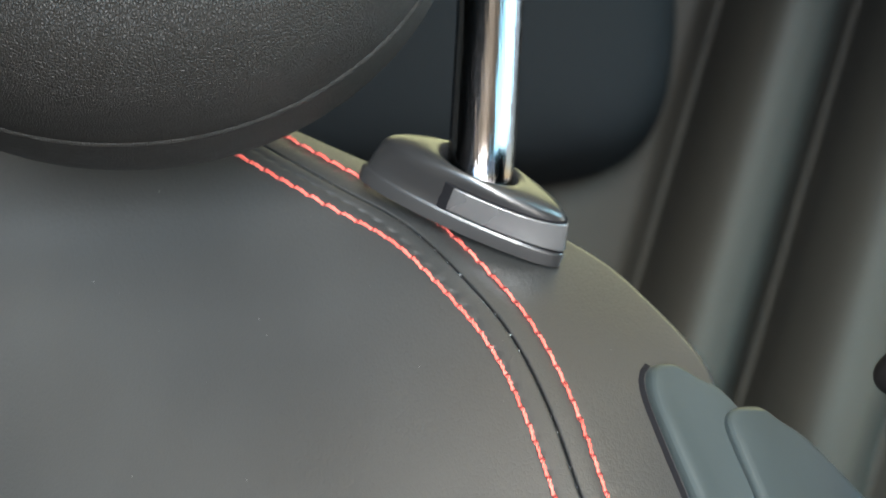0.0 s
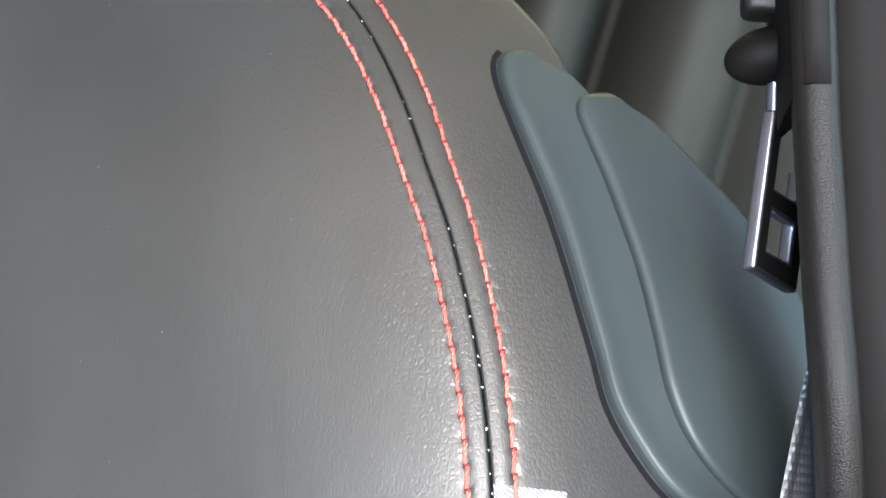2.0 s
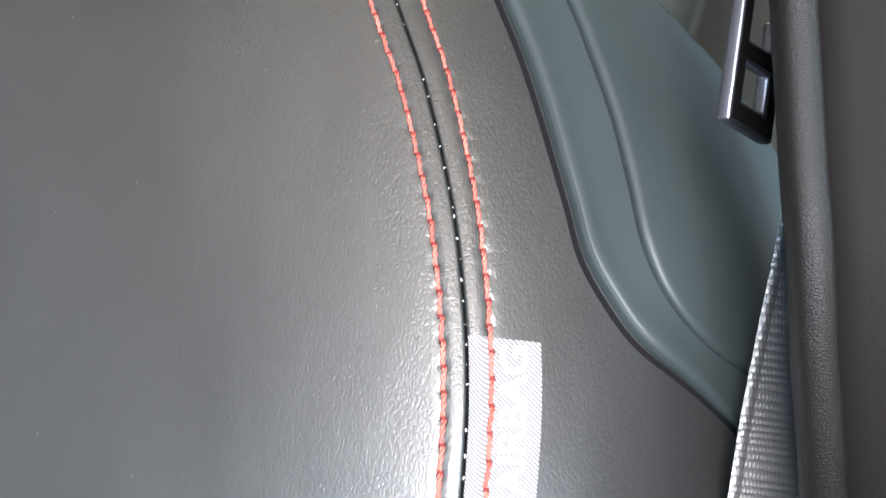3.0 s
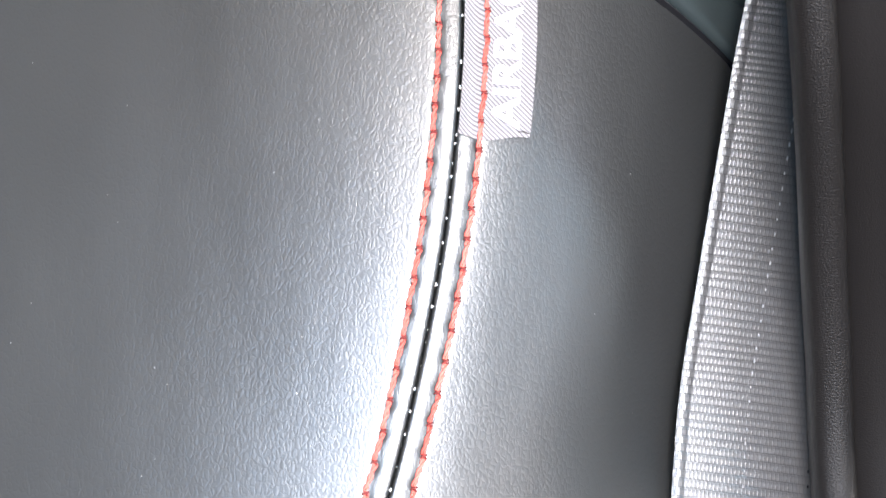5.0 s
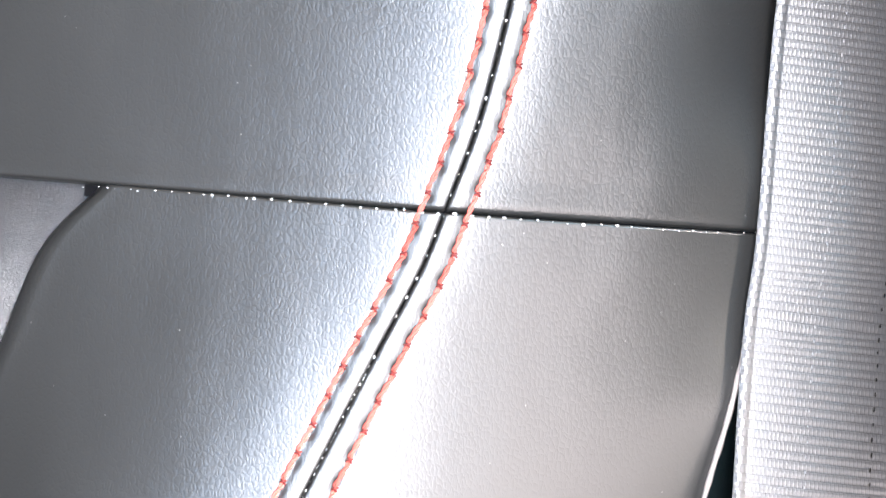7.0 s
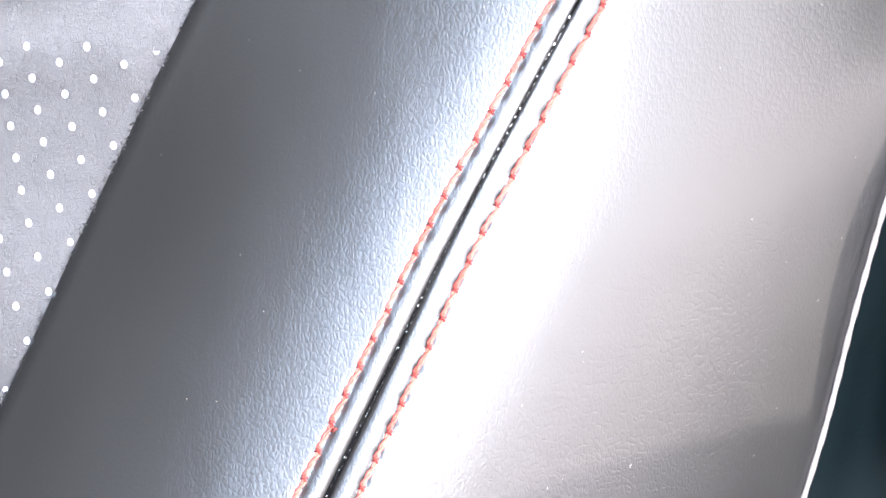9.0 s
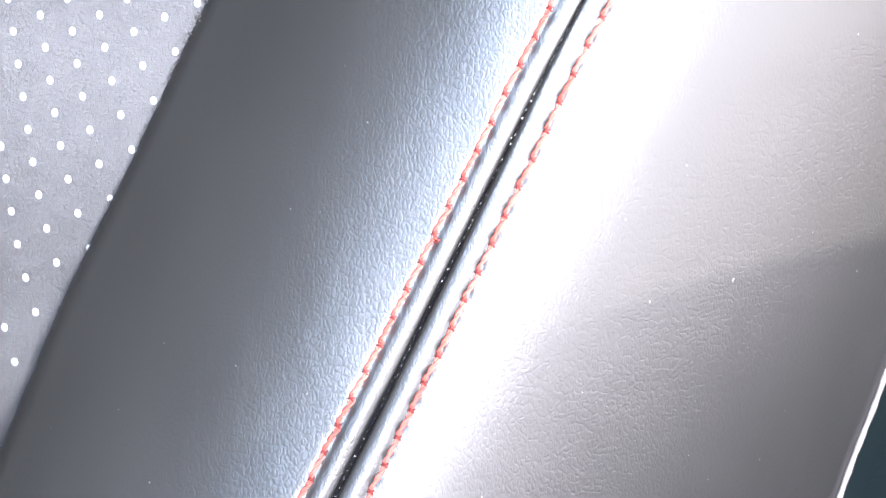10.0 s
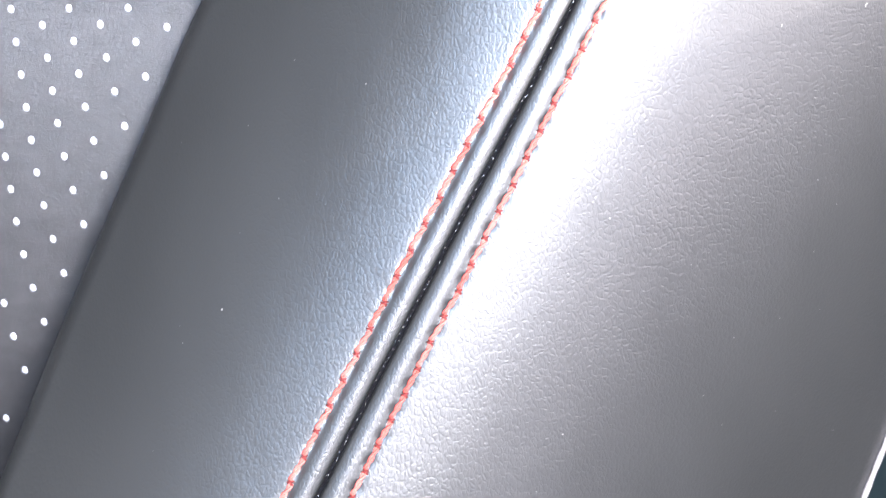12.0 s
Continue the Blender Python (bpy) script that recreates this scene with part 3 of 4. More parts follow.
az = ax.cross(ay).normalized()
fm = Matrix((ax, az.cross(ax), az)).transposed().to_4x4()
fm.translation = Vector((cu, cvv, float(swell(cu, cvv)) + 1.25)) * 0.001
lt.matrix_local = fm

# ---- red double stitching, one object a stitch ----
def stitch_mesh():
    """One stitch of two-ply thread, dipping into its holes at both ends."""
    x = np.linspace(-3.5, 3.5, 15)
    arch = np.interp(np.abs(x), [0, 1.6, 2.6, 3.1, 3.5], [0.42, 0.34, 0.12, -0.15, -0.65])
    lean = -0.26 * x / 3.5
    rad = np.interp(np.abs(x), [0, 2.2, 3.0, 3.5], [0.34, 0.33, 0.27, 0.18])
    verts, faces = [], []
    for ply in (0.0, math.pi):
        turn = 2 * math.pi * x / 5.2 + ply
        v, f = tube(np.column_stack([x, lean + 0.31 * np.cos(turn), arch + 0.2 * np.sin(turn)]) * 0.001, rad * 0.001, 6)
        faces += [tuple(i + len(verts) for i in q) for q in f]
        verts += list(v)
    mats = [0] * len(faces)
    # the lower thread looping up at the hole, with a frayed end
    # their dark red also puts the shade at the holes into the colour
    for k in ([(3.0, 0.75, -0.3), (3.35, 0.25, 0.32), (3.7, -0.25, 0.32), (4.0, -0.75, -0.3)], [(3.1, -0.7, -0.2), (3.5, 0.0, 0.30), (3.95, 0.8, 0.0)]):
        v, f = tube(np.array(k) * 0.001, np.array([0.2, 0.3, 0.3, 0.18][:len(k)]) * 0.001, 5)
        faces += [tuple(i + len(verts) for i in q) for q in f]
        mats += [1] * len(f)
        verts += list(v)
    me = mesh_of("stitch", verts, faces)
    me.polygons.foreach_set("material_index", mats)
    return me


stitch = stitch_mesh()
stitch.materials.append(RED)
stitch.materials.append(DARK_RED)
t, s = along(SEAM)
rng = random.Random(4)
for side in (-1, 1):
    for pos, gap in PLACES[side]:
        tt = np.interp([pos - 1.5, pos, pos + 1.5], s, t)
        p = curve(SEAM, tt)
        tan = (p[2] - p[0]) / np.linalg.norm(p[2] - p[0])
        nor = np.array([-tan[1], tan[0]])
        if nor[0] * side < 0:
            nor = -nor
        q = p + nor * row_gap(p[:, 1])[:, None]
        w = swell(q[:, 0], q[:, 1])
        on_tag = side > 0 and 70 < q[1][1] < 110
        x = Vector((q[2][0] - q[0][0], q[2][1] - q[0][1], w[2] - w[0])).normalized()
        o = Vector((nor[0], nor[1], float(swell(*(q[1] + nor)) - swell(*(q[1] - nor))) / 2)).normalized()
        z = x.cross(o)
        if z.z < 0:
            z = -z
        y = z.cross(x)
        m = Matrix((x, y, z)).transposed().to_4x4()
        m = m @ Matrix.Rotation(rng.uniform(-0.05, 0.05), 4, "Z")
        m = m @ Matrix.Diagonal((gap / 6.9, 0.80 + 0.20 * float(step(q[1][1], 180, 60)), 0.9, 1))
        m.translation = Vector((q[1][0], q[1][1], w[1] + 0.08 + (0.35 if on_tag else 0))) * 0.001
        ob = new("stitch", stitch)
        ob.parent = seat
        ob.matrix_local = m


# pale thread that shows inside the seams
def thread_dots(ctrl, gap, size, start, drop, seed):
    r = random.Random(seed)
    t, s = along(ctrl)
    bm = bmesh.new()
    pos = start
    while pos < s[-1]:
        p = curve(ctrl, np.interp([pos, pos + 0.5], s, t))
        d = p[1] - p[0]
        k = size * r.uniform(0.35, 1.15) * (1 - 0.6 * float(step(p[0][1], 110, 200))) * (1 - 0.6 * float(step(p[0][1], -50, -110))) * (0.35 + 0.65 * float(step(p[0][0], -62, -25))) * (1 - 0.3 * float(step(p[0][0], 45, 75)))
        m = Matrix.Translation(Vector((p[0][0] + r.uniform(-0.25, 0.25), p[0][1] + r.uniform(-0.25, 0.25), float(swell(*p[0])) + drop)) * 0.001)
        m = m @ Matrix.Rotation(math.atan2(d[1], d[0]), 4, "Z") @ Matrix.Diagonal((k * 0.0013, k * 0.0009, k * 0.0008, 1))
        made = bmesh.ops.create_icosphere(bm, subdivisions=1, radius=0.5, matrix=m)["verts"]
        for vert in made:
            vert.co += Vector([r.uniform(-0.00012, 0.00012) for _ in range(3)])
        pos += gap * r.uniform(0.9, 1.1) * (0.5 if r.random() < 0.12 else 1)
    return bm_mesh("seam_thread", bm)


part("seam_thread", thread_dots(SEAM, 5.1, 0.84, 8, -1.0, 1), WHITE_THREAD, seat, "pale thread in the seam", "stuff")
part("seam_thread", thread_dots([(u, v - 0.30) for u, v in CROSS], 3.9, 0.88, 22, 0.0, 2), WHITE_THREAD, seat, "pale thread in the cross seam", "stuff")

# pale specks: glints on the dark seam thread, put in as colour
part("seam_thread", thread_dots(SEAM[19:], 2.1, 1.05, 3, -0.9, 7), WHITE_THREAD, seat, "pale specks standing in for glints of the seam thread", "stuff")


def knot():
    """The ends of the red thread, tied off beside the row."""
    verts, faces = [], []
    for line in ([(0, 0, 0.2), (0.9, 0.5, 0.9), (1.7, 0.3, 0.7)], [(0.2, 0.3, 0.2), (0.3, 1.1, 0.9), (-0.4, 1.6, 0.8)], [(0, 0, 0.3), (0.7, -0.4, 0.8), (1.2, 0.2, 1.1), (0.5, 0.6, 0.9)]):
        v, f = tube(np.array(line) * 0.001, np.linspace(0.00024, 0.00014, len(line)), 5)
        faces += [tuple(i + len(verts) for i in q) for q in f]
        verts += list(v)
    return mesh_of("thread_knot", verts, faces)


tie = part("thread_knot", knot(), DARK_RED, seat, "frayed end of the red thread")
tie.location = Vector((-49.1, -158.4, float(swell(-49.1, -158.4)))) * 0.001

# ---- headrest guide ----
guide_x = Vector((0.90, -0.43, 0.0)).normalized()
guide_up = (Vector((0.43, 0.90, 0)) * math.cos(radians(38)) + Vector((0, 0, 1)) * math.sin(radians(38))).normalized()
guide_y = guide_up.cross(guide_x).normalized()
GUIDE = Matrix((guide_x, guide_y, guide_up)).transposed().to_4x4()
GUIDE.translation = Vector((5.2, 264.2, -54.0)) * 0.001


def oval(a, b, z, n, a0=0.0, a1=2 * math.pi, closed=True):
    k = np.linspace(a0, a1, n, endpoint=not closed)
    return np.column_stack([a * np.cos(k), b * np.sin(k), np.full(n, z)])


def flat_front(z):
    return float(np.interp(z, [0, 3, 8, 10.6], [0.60, 0.68, 0.90, 1.02]))


def lathe_oval(profile, n=64):
    """Stacked ovals, flatter in front: profile rows are (a, b, z)."""
    rings = [oval(a, b, z, n) for a, b, z in profile]
    for r in rings:
        r[:, 1] *= np.where(r[:, 1] < 0, flat_front(r[0, 2]), 1.0)
    verts = np.concatenate(rings) * 0.001
    faces = []
    for i in range(len(rings) - 1):
        for j in range(n):
            k = (j + 1) % n
            faces.append((i * n + j, i * n + k, (i + 1) * n + k, (i + 1) * n + j))
    return verts, faces


guide = new("headrest_guide")
guide.parent = seat
guide.matrix_local = GUIDE
v, f = lathe_oval([(27.4, 12.3, -4), (27.4, 12.3, -0.9), (27.2, 12.15, -0.5), (26.6, 11.7, -0.3), (26.3, 11.5, 0.1), (25.9, 11.35, 3.0), (24.9, 10.9, 7.0), (24.3, 10.7, 8.2), (23.2, 10.45, 9.2), (21.2, 10.15, 10.2), (18.4, 9.8, 11.1), (15.0, 9.45, 11.7), (12.2, 9.2, 12.0), (10.6, 9.0, 11.9), (9.9, 8.8, 11.2), (9.7, 8.7, 2)])
part("collar", mesh_of("collar", v, f), COLLAR, guide, "satin dark grey collar")


def button_mesh(out, z0, z1, a0, a1, n=28):
    """A slab bent round the collar's wall."""
    verts = []
    zs = [(z0, -1.0), (z0, out * 0.7), (z0 + 0.5, out), ((z0 + z1) / 2, out), (z1 - 0.5, out), (z1, out * 0.7), (z1, -1.0)]
    for k in np.linspace(a0, a1, n):
        edge = min(k - a0, a1 - k)
        for z, o in zs:
            shrink = (z - 3.0) / 6.0
            a, b = 26.0 - 1.4 * shrink + o, 11.4 - 0.5 * shrink + o
            if edge < 1e-6:
                a, b = a - (o + 1.0), b - (o + 1.0)
            y = (b - o) * math.sin(k) * (flat_front(z) if k < 0 else 1.0) + o * math.sin(k)
            verts.append((a * math.cos(k) * 0.001, y * 0.001, z * 0.001))
    return mesh_of("button", verts, grid_faces(n, 7))


# black band on the collar in place of the gap's shade
part("button_gap_band", button_mesh(0.22, -0.1, 7.9, radians(-105), radians(14)), GROOVE, guide, "black band round the button for the gap's shade")
part("release_button", button_mesh(0.62, 0.35, 7.4, radians(-99), radians(9)), BUTTON, guide, "satin grey release button")

# ---- headrest ----
headrest = tagged(new("headrest"), "dark grained leather headrest on a chrome rod", "headrest")
headrest.matrix_world = RECLINE @ Matrix.Translation((-0.077, 0.343, -0.010))


def pillow(a, b, c, e1, e2, nu=72, nv=48):
    verts = []
    for i in range(nv):
        th = -math.pi / 2 + math.pi * i / (nv - 1)
        for j in range(nu):
            ph = 2 * math.pi * j / nu
            f = lambda x, e: math.copysign(abs(x) ** e, x)
            verts.append((a * f(math.cos(th), e1) * f(math.cos(ph), e2), b * f(math.cos(th), e1) * f(math.sin(ph), e2), c * f(math.sin(th), e1)))
    faces = [(i * nu + j, i * nu + (j + 1) % nu, (i + 1) * nu + (j + 1) % nu, (i + 1) * nu + j) for i in range(nv - 1) for j in range(nu)]
    return mesh_of("cushion", np.array(verts) * 0.001, faces)


part("cushion", pillow(84, 78, 46, 0.55, 0.98), HEAD_LEATHER, headrest)
ph = np.linspace(0, 2 * np.pi, 160)
ring = np.column_stack([np.sign(np.cos(ph)) * np.abs(np.cos(ph)) ** 0.98 * 84 * 0.999, np.sign(np.sin(ph)) * np.abs(np.sin(ph)) ** 0.98 * 78 * 0.999, np.full(160, 2.0)])
v, f = tube(ring * 0.001, 0.0009, 8)
part("piping", mesh_of("piping", v, f), HEAD_LEATHER, headrest, "raised seam round the cushion")
rod_line = np.array([[7.6, 267.8, -51.0], [9.2, 272.5, -48.6], [11.8, 315, -49.0], [13, 345, -49.6], [10, 375, -50.5]])
rod_line = curve(np.column_stack([rod_line[:, 0], rod_line[:, 1]]), np.linspace(0, 4, 24)), np.interp(np.linspace(0, 4, 24), range(5), rod_line[:, 2])
rod_pts = np.column_stack([rod_line[0], rod_line[1]]) - np.array([-77, 343, -10])
v, f = tube(rod_pts * 0.001, 0.0083, 40)
part("rod", mesh_of("rod", v, f), CHROME, headrest, "polished chrome rod")

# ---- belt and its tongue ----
# left edge placed along the camera's lines of sight to suit the heights below
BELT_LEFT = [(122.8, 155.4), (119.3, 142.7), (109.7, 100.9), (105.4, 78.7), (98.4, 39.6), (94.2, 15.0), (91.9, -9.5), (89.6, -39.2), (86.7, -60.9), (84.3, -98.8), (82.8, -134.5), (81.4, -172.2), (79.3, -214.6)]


def belt_height(v, q):
    """The belt's bow, its turn towards the top and its drop below, fitted to its sheen in view."""
    twist = q * (12 + 5 * float(step(v, -40, 70)))
    return -26 + 13.0 * q * (1 - q) - 3 * q - twist - 22 * float(step(v, -95, -210))


def belt_dashes(q, gap, seed):
    """Single threads that surface along the belt."""
    r = random.Random(seed)
    seg = np.concatenate([[0], np.cumsum(np.linalg.norm(np.diff(np.array(BELT_LEFT), axis=0), axis=1))])
    bm = bmesh.new()
    for s0 in np.arange(4, 330, gap):
        p = curve(BELT_LEFT, np.interp([s0, s0 + 0.5], seg, range(len(BELT_LEFT))))
        d = p[1] - p[0]
        m = Matrix.Translation(Vector((p[0][0] + 46 * q + r.uniform(-0.1, 0.1), p[0][1], belt_height(p[0][1], q) + 0.22)) * 0.001)
        m = m @ Matrix.Rotation(math.atan2(d[1], d[0]), 4, "Z") @ Matrix.Diagonal((r.uniform(0.9, 1.5) * 0.001, 0.00045, 0.0004, 1))
        bmesh.ops.create_icosphere(bm, subdivisions=1, radius=0.5, matrix=m)
    return bm_mesh("belt_thread", bm)


def webbing(q0, q1, nq, proud):
    s_rows = np.arange(0, 345, 0.41)
    seg = np.concatenate([[0], np.cumsum(np.linalg.norm(np.diff(np.array(BELT_LEFT), axis=0), axis=1))])
    p = curve(BELT_LEFT, np.interp(s_rows, seg, range(len(BELT_LEFT))))
    cols = np.linspace(q0, q1, nq)
    verts, uvs = [], []
    for i, s0 in enumerate(s_rows):
        for q in cols:
            rib = 0.075 * math.sin(2 * math.pi * (s0 - q * 46 * 0.12) / 1.95)
            hem = proud * math.sin(math.pi * (q - q0) / (q1 - q0))
            u = p[i][0] + 46 * q
            w = belt_height(p[i][1], q) + rib + hem
            verts.append((u * 0.001, p[i][1] * 0.001, w * 0.001))
            uvs.append((q * 46, s0 - q * 46 * 0.12))
    me = mesh_of("webbing", verts, grid_faces(len(s_rows), nq))
    lay = me.uv_layers.new(name="UVMap")
    vi = np.empty(len(me.loops), int)
    me.loops.foreach_get("vertex_index", vi)
    lay.data.foreach_set("uv", np.array(uvs)[vi].ravel())
    return me


belt = tagged(new("seat_belt"), "grey woven seat belt hanging beside the seat", "seat belt")
belt.matrix_world = RECLINE
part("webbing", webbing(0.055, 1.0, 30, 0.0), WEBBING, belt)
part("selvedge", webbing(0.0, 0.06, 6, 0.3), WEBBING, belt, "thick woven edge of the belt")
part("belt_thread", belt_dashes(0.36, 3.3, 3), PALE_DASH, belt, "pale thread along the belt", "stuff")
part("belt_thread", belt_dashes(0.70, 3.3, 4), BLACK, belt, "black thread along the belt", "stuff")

tongue = tagged(new("belt_tongue"), "dark metal belt tongue hanging from its plastic grip", "belt tongue")
hang = Matrix.Translation((0.1069, 0.1927, 0.010)) @ Matrix.Scale(0.956, 4)
turned = hang @ Matrix.Rotation(radians(-9), 4, "Z") @ Matrix.Rotation(radians(58), 4, "Y")
tongue.matrix_world = RECLINE @ turned
upright = turned.inverted() @ hang
bm = bmesh.new()
xs, ys = (0, 0.0055, 0.018, 0.024), (-0.039, -0.033, -0.0235, -0.018, -0.010, 0.0)
cells = [(0, k) for k in range(5)] + [(1, 0), (2, 0), (1, 2), (2, 1), (2, 2), (2, 3)]
vid = {}
for cx, cy in cells:
    quad = []
    for k in ((cx, cy), (cx + 1, cy), (cx + 1, cy + 1), (cx, cy + 1)):
        if k not in vid:
            vid[k] = bm.verts.new((xs[k[0]], ys[k[1]], -0.0017))
        quad.append(vid[k])
    bm.faces.new(quad)
ext = bmesh.ops.extrude_face_region(bm, geom=list(bm.faces))
bmesh.ops.translate(bm, vec=(0, 0, 0.0038), verts=[g for g in ext["geom"] if isinstance(g, bmesh.types.BMVert)])
bmesh.ops.recalc_face_normals(bm, faces=bm.faces)
sharp = [e for e in bm.edges if len(e.link_faces) == 2 and e.calc_face_angle() > 1.0]
bmesh.ops.bevel(bm, geom=sharp, offset=0.0009, segments=3, profile=0.5, affect="EDGES")
plate = bm_mesh("plate", bm)
plate.materials.append(STEEL)
plate.materials.append(BLACK)
# faces coloured black in place of the dark cabin mirrored in the steel
plate.polygons.foreach_set("material_index", [int(abs(f.normal.z) > 0.97) for f in plate.polygons])
part("plate", plate, STEEL, tongue, "slotted steel plate, faces coloured black for the dark cabin they reflect")
bm = bmesh.new()
box_bm(bm, (0.006, 0.012, 0.0030), Matrix.Translation((0.0035, 0.004, 0.0)) @ Matrix.Rotation(radians(14), 4, "Z"), 0.0010, 3)
part("neck", bm_mesh("neck", bm), STEEL, tongue)
bm = bmesh.new()
bmesh.ops.create_uvsphere(bm, u_segments=28, v_segments=16, radius=1.0, matrix=upright @ Matrix.Translation((0.002, 0.0135, -0.001)) @ Matrix.Rotation(radians(12), 4, "Z") @ Matrix.Diagonal((0.0122, 0.0070, 0.0080, 1)))
part("stop", bm_mesh("stop", bm), BLACK, tongue, "rounded black stop")
bm = bmesh.new()
box_bm(bm, (0.022, 0.028, 0.012), upright @ Matrix.Translation((0.0065, 0.0365, -0.002)) @ Matrix.Rotation(radians(-4), 4, "Z"), 0.0022, 3)
part("grip", bm_mesh("grip", bm), GRIP, tongue, "grey plastic grip")
bm = bmesh.new()
box_bm(bm, (0.021, 0.008, 0.011), upright @ Matrix.Translation((0.0085, 0.0545, -0.002)) @ Matrix.Rotation(radians(14), 4, "Z"), 0.0018, 3)
part("grip_collar", bm_mesh("grip_collar", bm), COLLAR, tongue, "satin rim on top of the grip")

# ---- cabin round the seat ----
pillar = tagged(new("pillar_trim"), "grained dark plastic pillar trim beside the belt", "pillar trim", kind="structure")
pillar.matrix_world = RECLINE


def trim_column(u_of_v, v0, v1, profile, n=40):
    verts = []
    for v in np.linspace(v0, v1, n):
        for du, w in profile:
            near = 70 * float(step(v, -10, 130))
            verts.append(((u_of_v(v) + du) * 0.001, v * 0.001, (w - 13 - 40 * float(step(v, -75, -130)) + near) * 0.001))
    return mesh_of("trim", verts, list(grid_faces(n, len(profile))) + [tuple(range(len(profile)))])


edge_u = lambda v: np.interp(v, [-320, -56, -19, 20, 63, 98, 135, 180, 300], [129, 125.3, 124.4, 122.0, 116.6, 111.7, 109.3, 107.9, 107.4])
part("trim_edge", trim_column(edge_u, -320, 300, [(24, -115), (9, -60), (1.5, -24), (0.3, -8), (1.2, -5), (3, -3.4), (6, -3), (8.5, -3.6), (9.6, -5), (10.2, -9)], 120), TRIM, pillar)
part("trim_face", trim_column(edge_u, -320, 300, [(9.0, -9), (11, -6.4), (16, -4.5), (30, -3), (70, -3), (90, -30)], 120), TRIM_FACE, pillar)
part("trim_cover", trim_column(lambda v: 108.6, 187, 300, [(0.5, -60), (0, -24), (0.4, -6), (1.5, -3), (4, -2.2), (6, -2.4), (7.6, -4), (8.2, -8)], 12), TRIM_FACE, pillar)


def wall(name, corners, mat, label="", thick=0.02):
    """A slab between four corners, thickened away from the cabin."""
    a, b, c, d = [Vector(p) for p in corners]
    n = (b - a).cross(d - a).normalized() * thick
    vs2 = [a, b, c, d, a - n, b - n, c - n, d - n]
    fs = [(0, 1, 2, 3), (7, 6, 5, 4), (0, 4, 5, 1), (1, 5, 6, 2), (2, 6, 7, 3), (3, 7, 4, 0)]
    me = mesh_of(name, vs2, fs, False)
    me.materials.append(mat)
    return tagged(new(name, me), label, "wall", kind="structure")


wall("floor", [(X0, Y0, Z0), (X1, Y0, Z0), (X1, Y1, Z0), (X0, Y1, Z0)], DARK, "dark carpeted cabin floor")
wall("ceiling", [(X0, Y0, Z1), (X0, Y1, Z1), (X1, Y1, Z1), (X1, Y0, Z1)], HEADLINER, "beige cloth cabin headlining")
wall("wall_west", [(X0, Y0, Z0), (X0, Y1, Z0), (X0, Y1, Z1), (X0, Y0, Z1)], LINING, "plain grey cabin side")
wall("wall_north", [(X0, Y1, Z0), (X1, Y1, Z0), (X1, Y1, Z1), (X0, Y1, Z1)], DARK, "dark rear end of the cabin")
# the side with its window, and the front with the windscreen
wall("wall_east_sill", [(X1, 0.95, Z0), (X1, 0.95, 0.95), (X1, Y1, 0.95), (X1, Y1, Z0)], LINING, "door below the side window")
wall("wall_east_rail", [(X1, Y0, 1.62), (X1, Y0, Z1), (X1, Y1, Z1), (X1, Y1, 1.62)], LINING, "roof rail above the side window")
wall("wall_south_sill", [(X0, Y0, Z0), (X0, Y0, 0.80), (X1, Y0, 0.80), (X1, Y0, Z0)], DARK, "dashboard below the windscreen")

def paving():
    """Concrete: pale, with stains at two scales and a fine roughness."""
    m, n, l, b = material("concrete_paving", (0.32, 0.31, 0.29), 0.85, 0, 0.3)
    vec = coords(n, l)
    stain = noise_node(n, l, vec, 0.8, 5.0, 0.6)
    l.new(ramp(n, l, stain, [(0.3, (0.25, 0.24, 0.22)), (0.7, (0.38, 0.37, 0.35))]), b.inputs["Base Color"])
    bump(n, l, b, noise_node(n, l, vec, 90.0, 4.0), 0.4, 0.004)
    return m


# unseen pale ground, added to bounce sunlight up onto the bolster
gx = np.concatenate([[-400, -60, -15], np.linspace(-6, 6, 13), [15, 60, 400]])
gv = [(x, y, 0.0) for y in gx for x in gx]
ground_mesh = mesh_of("ground", gv, grid_faces(len(gx), len(gx)))
ground_mesh.materials.append(paving())
tagged(new("ground", ground_mesh), "pale concrete ground, unseen, added to bounce light onto the seat", "ground", kind="structure")

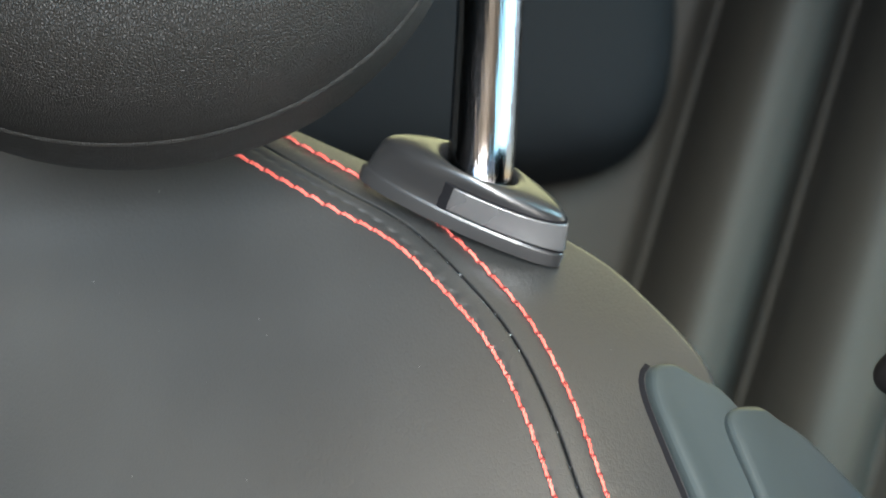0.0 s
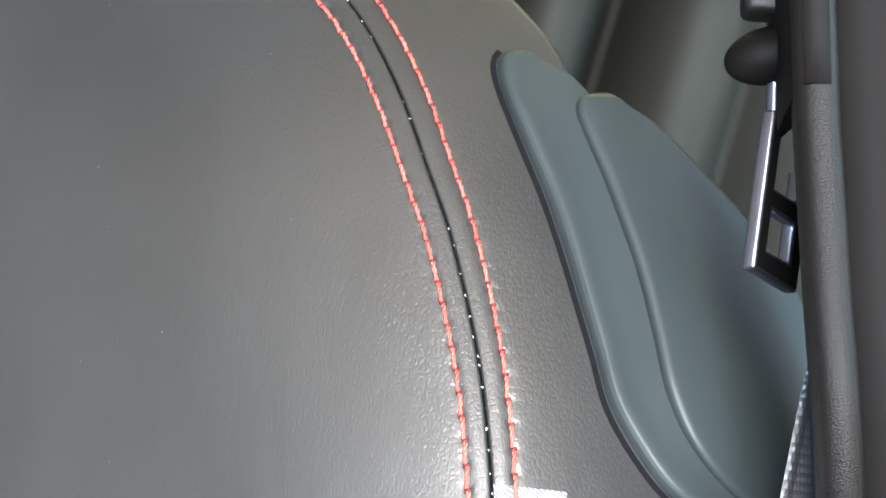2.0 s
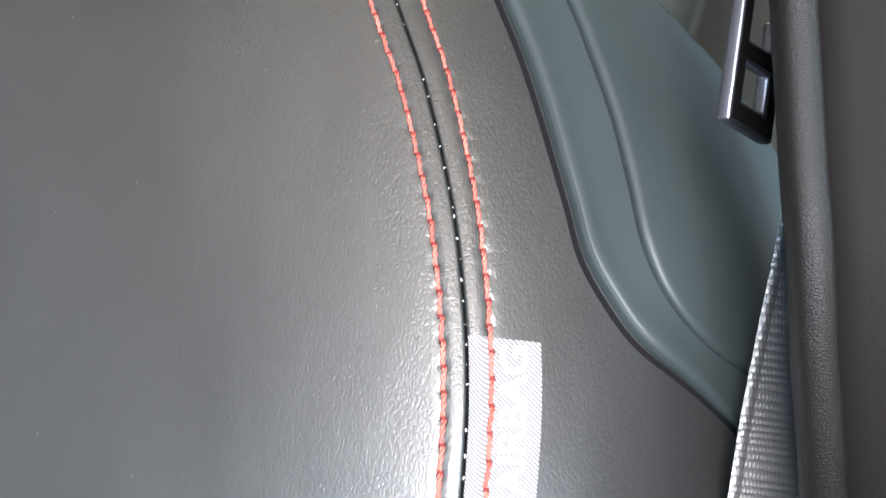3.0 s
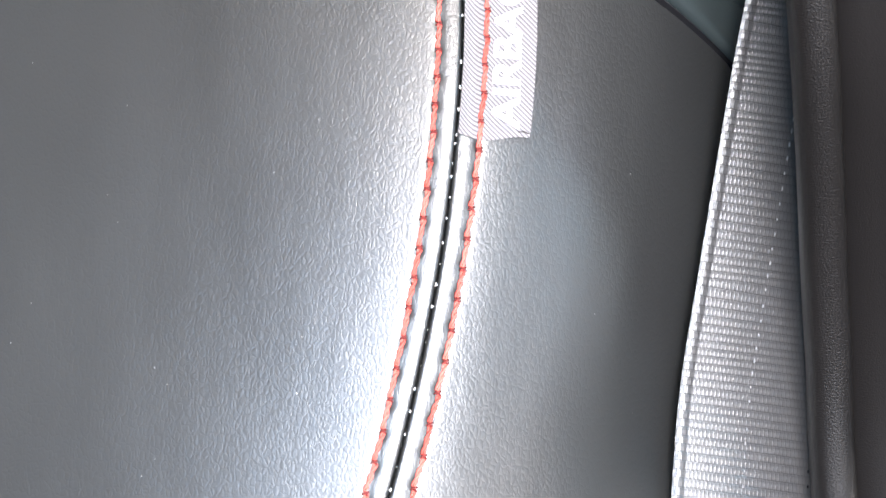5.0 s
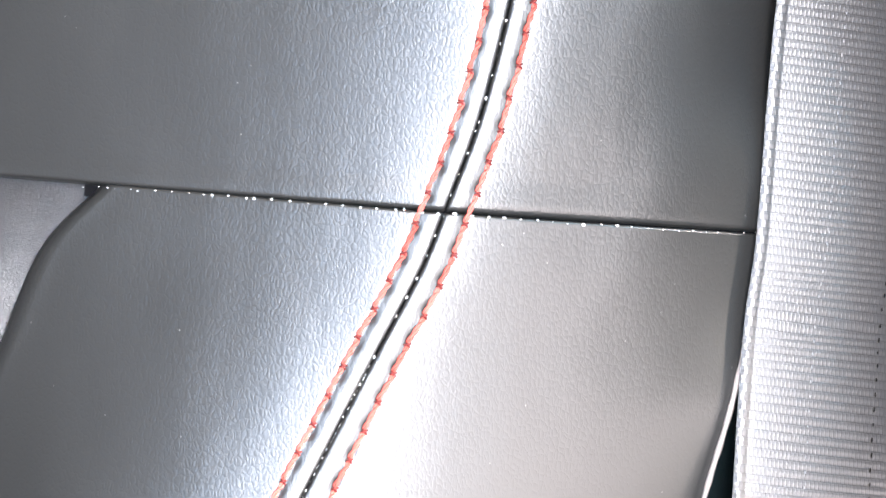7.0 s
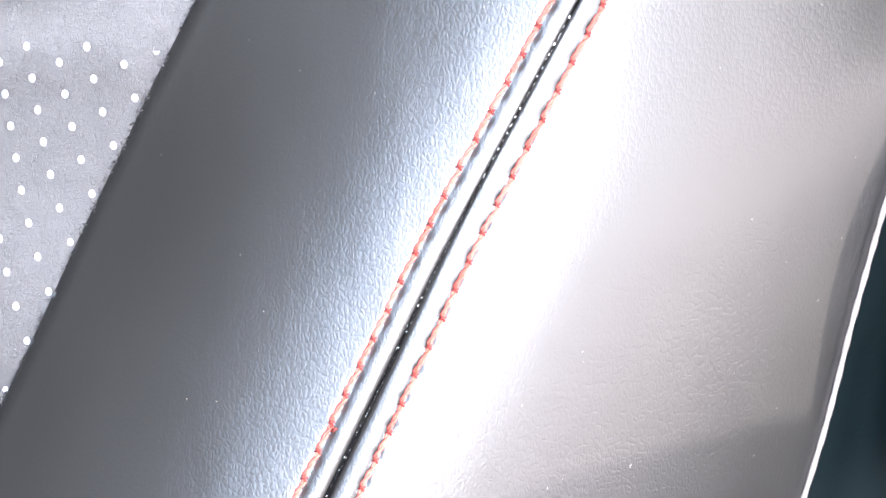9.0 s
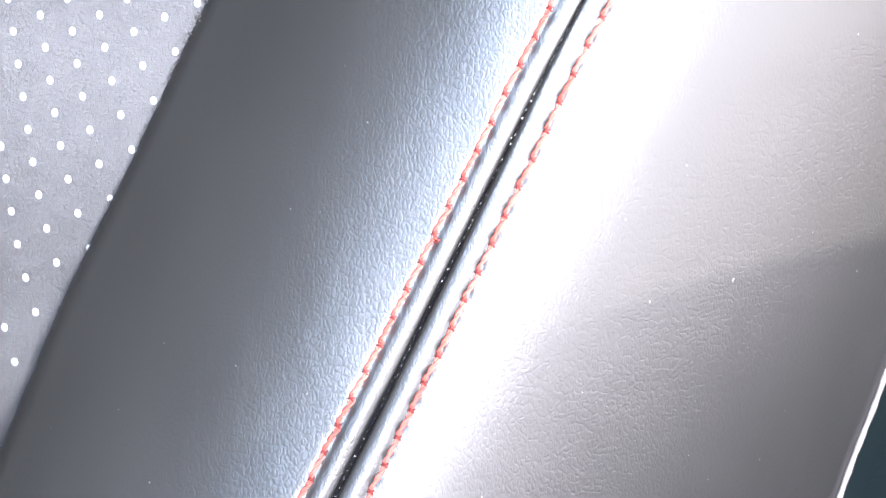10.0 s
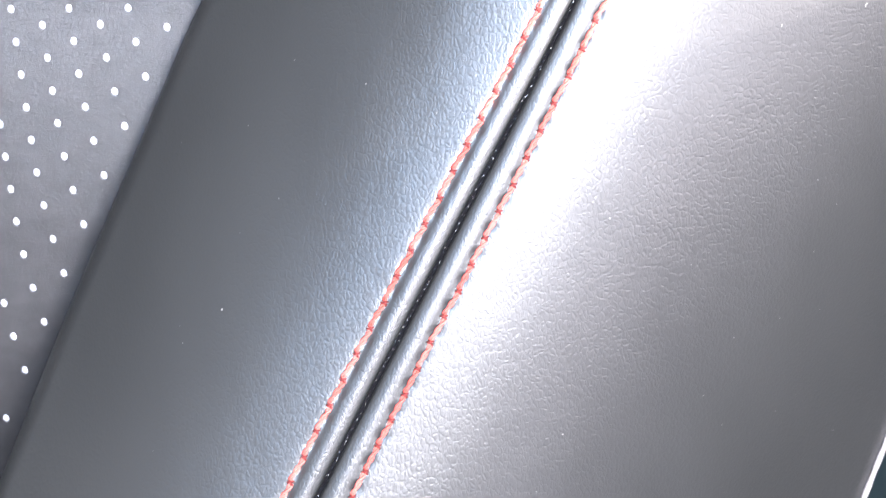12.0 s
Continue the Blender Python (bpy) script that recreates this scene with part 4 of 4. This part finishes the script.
# folded trim of the rear door, far behind the seat
def folds():
    nr, nc = 30, 420
    far_from = np.array([0.0, -0.030, 0.8745])
    verts = []
    for i in range(nr):
        v = -150 + 750 * i / (nr - 1)
        for j in range(nc):
            p = -260 + 620 * j / (nc - 1)
            u = p + (v - 380) * 0.31
            x = p
            z = 0.0
            for foot, crest, rise in ((-60, 68, 18), (76, 112, 72), (120, 162, 76), (171, 250, 40)):
                if foot < x <= crest:
                    z = max(z, rise * math.sin(0.64 * math.pi * ((x - foot) / (crest - foot)) ** 0.85))
                elif crest < x < crest + 12:
                    z = 0.45 * rise * (1 + math.cos(math.pi * (x - crest) / 12))
            verts.append((u * 0.001, v * 0.001, (-400 + z + (v - 300) * 0.3) * 0.001))
    verts = (np.array(verts) - far_from) * 1.22 + far_from
    return mesh_of("rear_door_trim", verts, grid_faces(nr, nc))


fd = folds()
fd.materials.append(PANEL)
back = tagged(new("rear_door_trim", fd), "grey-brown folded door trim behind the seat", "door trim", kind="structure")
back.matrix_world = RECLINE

rear = tagged(new("rear_seat"), "dark rear seat top in the shade", "rear seat")
rear.matrix_world = RECLINE @ Matrix.Translation((-0.1586, 0.641, -0.595))
rm = pillow(251, 195, 49, 0.5, 0.22)
part("rear_seat_cushion", rm, DARK, rear)
ring = np.column_stack([np.sign(np.cos(ph)) * np.abs(np.cos(ph)) ** 0.22 * 251 * 0.9, np.sign(np.sin(ph)) * np.abs(np.sin(ph)) ** 0.22 * 195 * 0.9, np.full(160, 49 * 0.66)])
v, f = tube(ring * 0.001, 0.0016, 8)
part("rear_seat_piping", mesh_of("rear_seat_piping", v, f), DARK, rear)

# unseen slab added beside the seat to cast the shadow across the lower bolster
low_blocker = tagged(new("low_sun_blocker"), "dark unseen slab added to shade the lower bolster", "armrest")
bm = bmesh.new()
box_bm(bm, (0.90, 0.03, 0.20), Matrix.Translation((0.20, -0.015, -0.10)), 0.004, 2)
part("low_blocker_slab", bm_mesh("low_blocker_slab", bm), DARK, low_blocker)
ex = Vector((0.093, 0.0436, 0.012)).normalized()
ez = (Vector((0, 0, 1)) - ex * ex.z).normalized()
am = Matrix((ex, ez.cross(ex), ez)).transposed().to_4x4()
am.translation = Vector((0.02, 0.83, 0.638)) + sun_way * 0.50
low_blocker.matrix_world = am

# unseen slab added far outside, which shades the upper half of the seat
high_blocker = tagged(new("high_sun_blocker"), "plain dark unseen slab added to shade the upper seat", "roof", kind="structure")
bm = bmesh.new()
box_bm(bm, (6.0, 0.1, 3.0), Matrix.Translation((0, 0, 1.5)), 0.01, 1)
part("high_blocker_slab", bm_mesh("high_blocker_slab", bm), DARK, high_blocker)
sm = am.copy()
sm.translation = Vector((0.06, 0.87, 0.762)) + sun_way * 9.0
high_blocker.matrix_world = sm
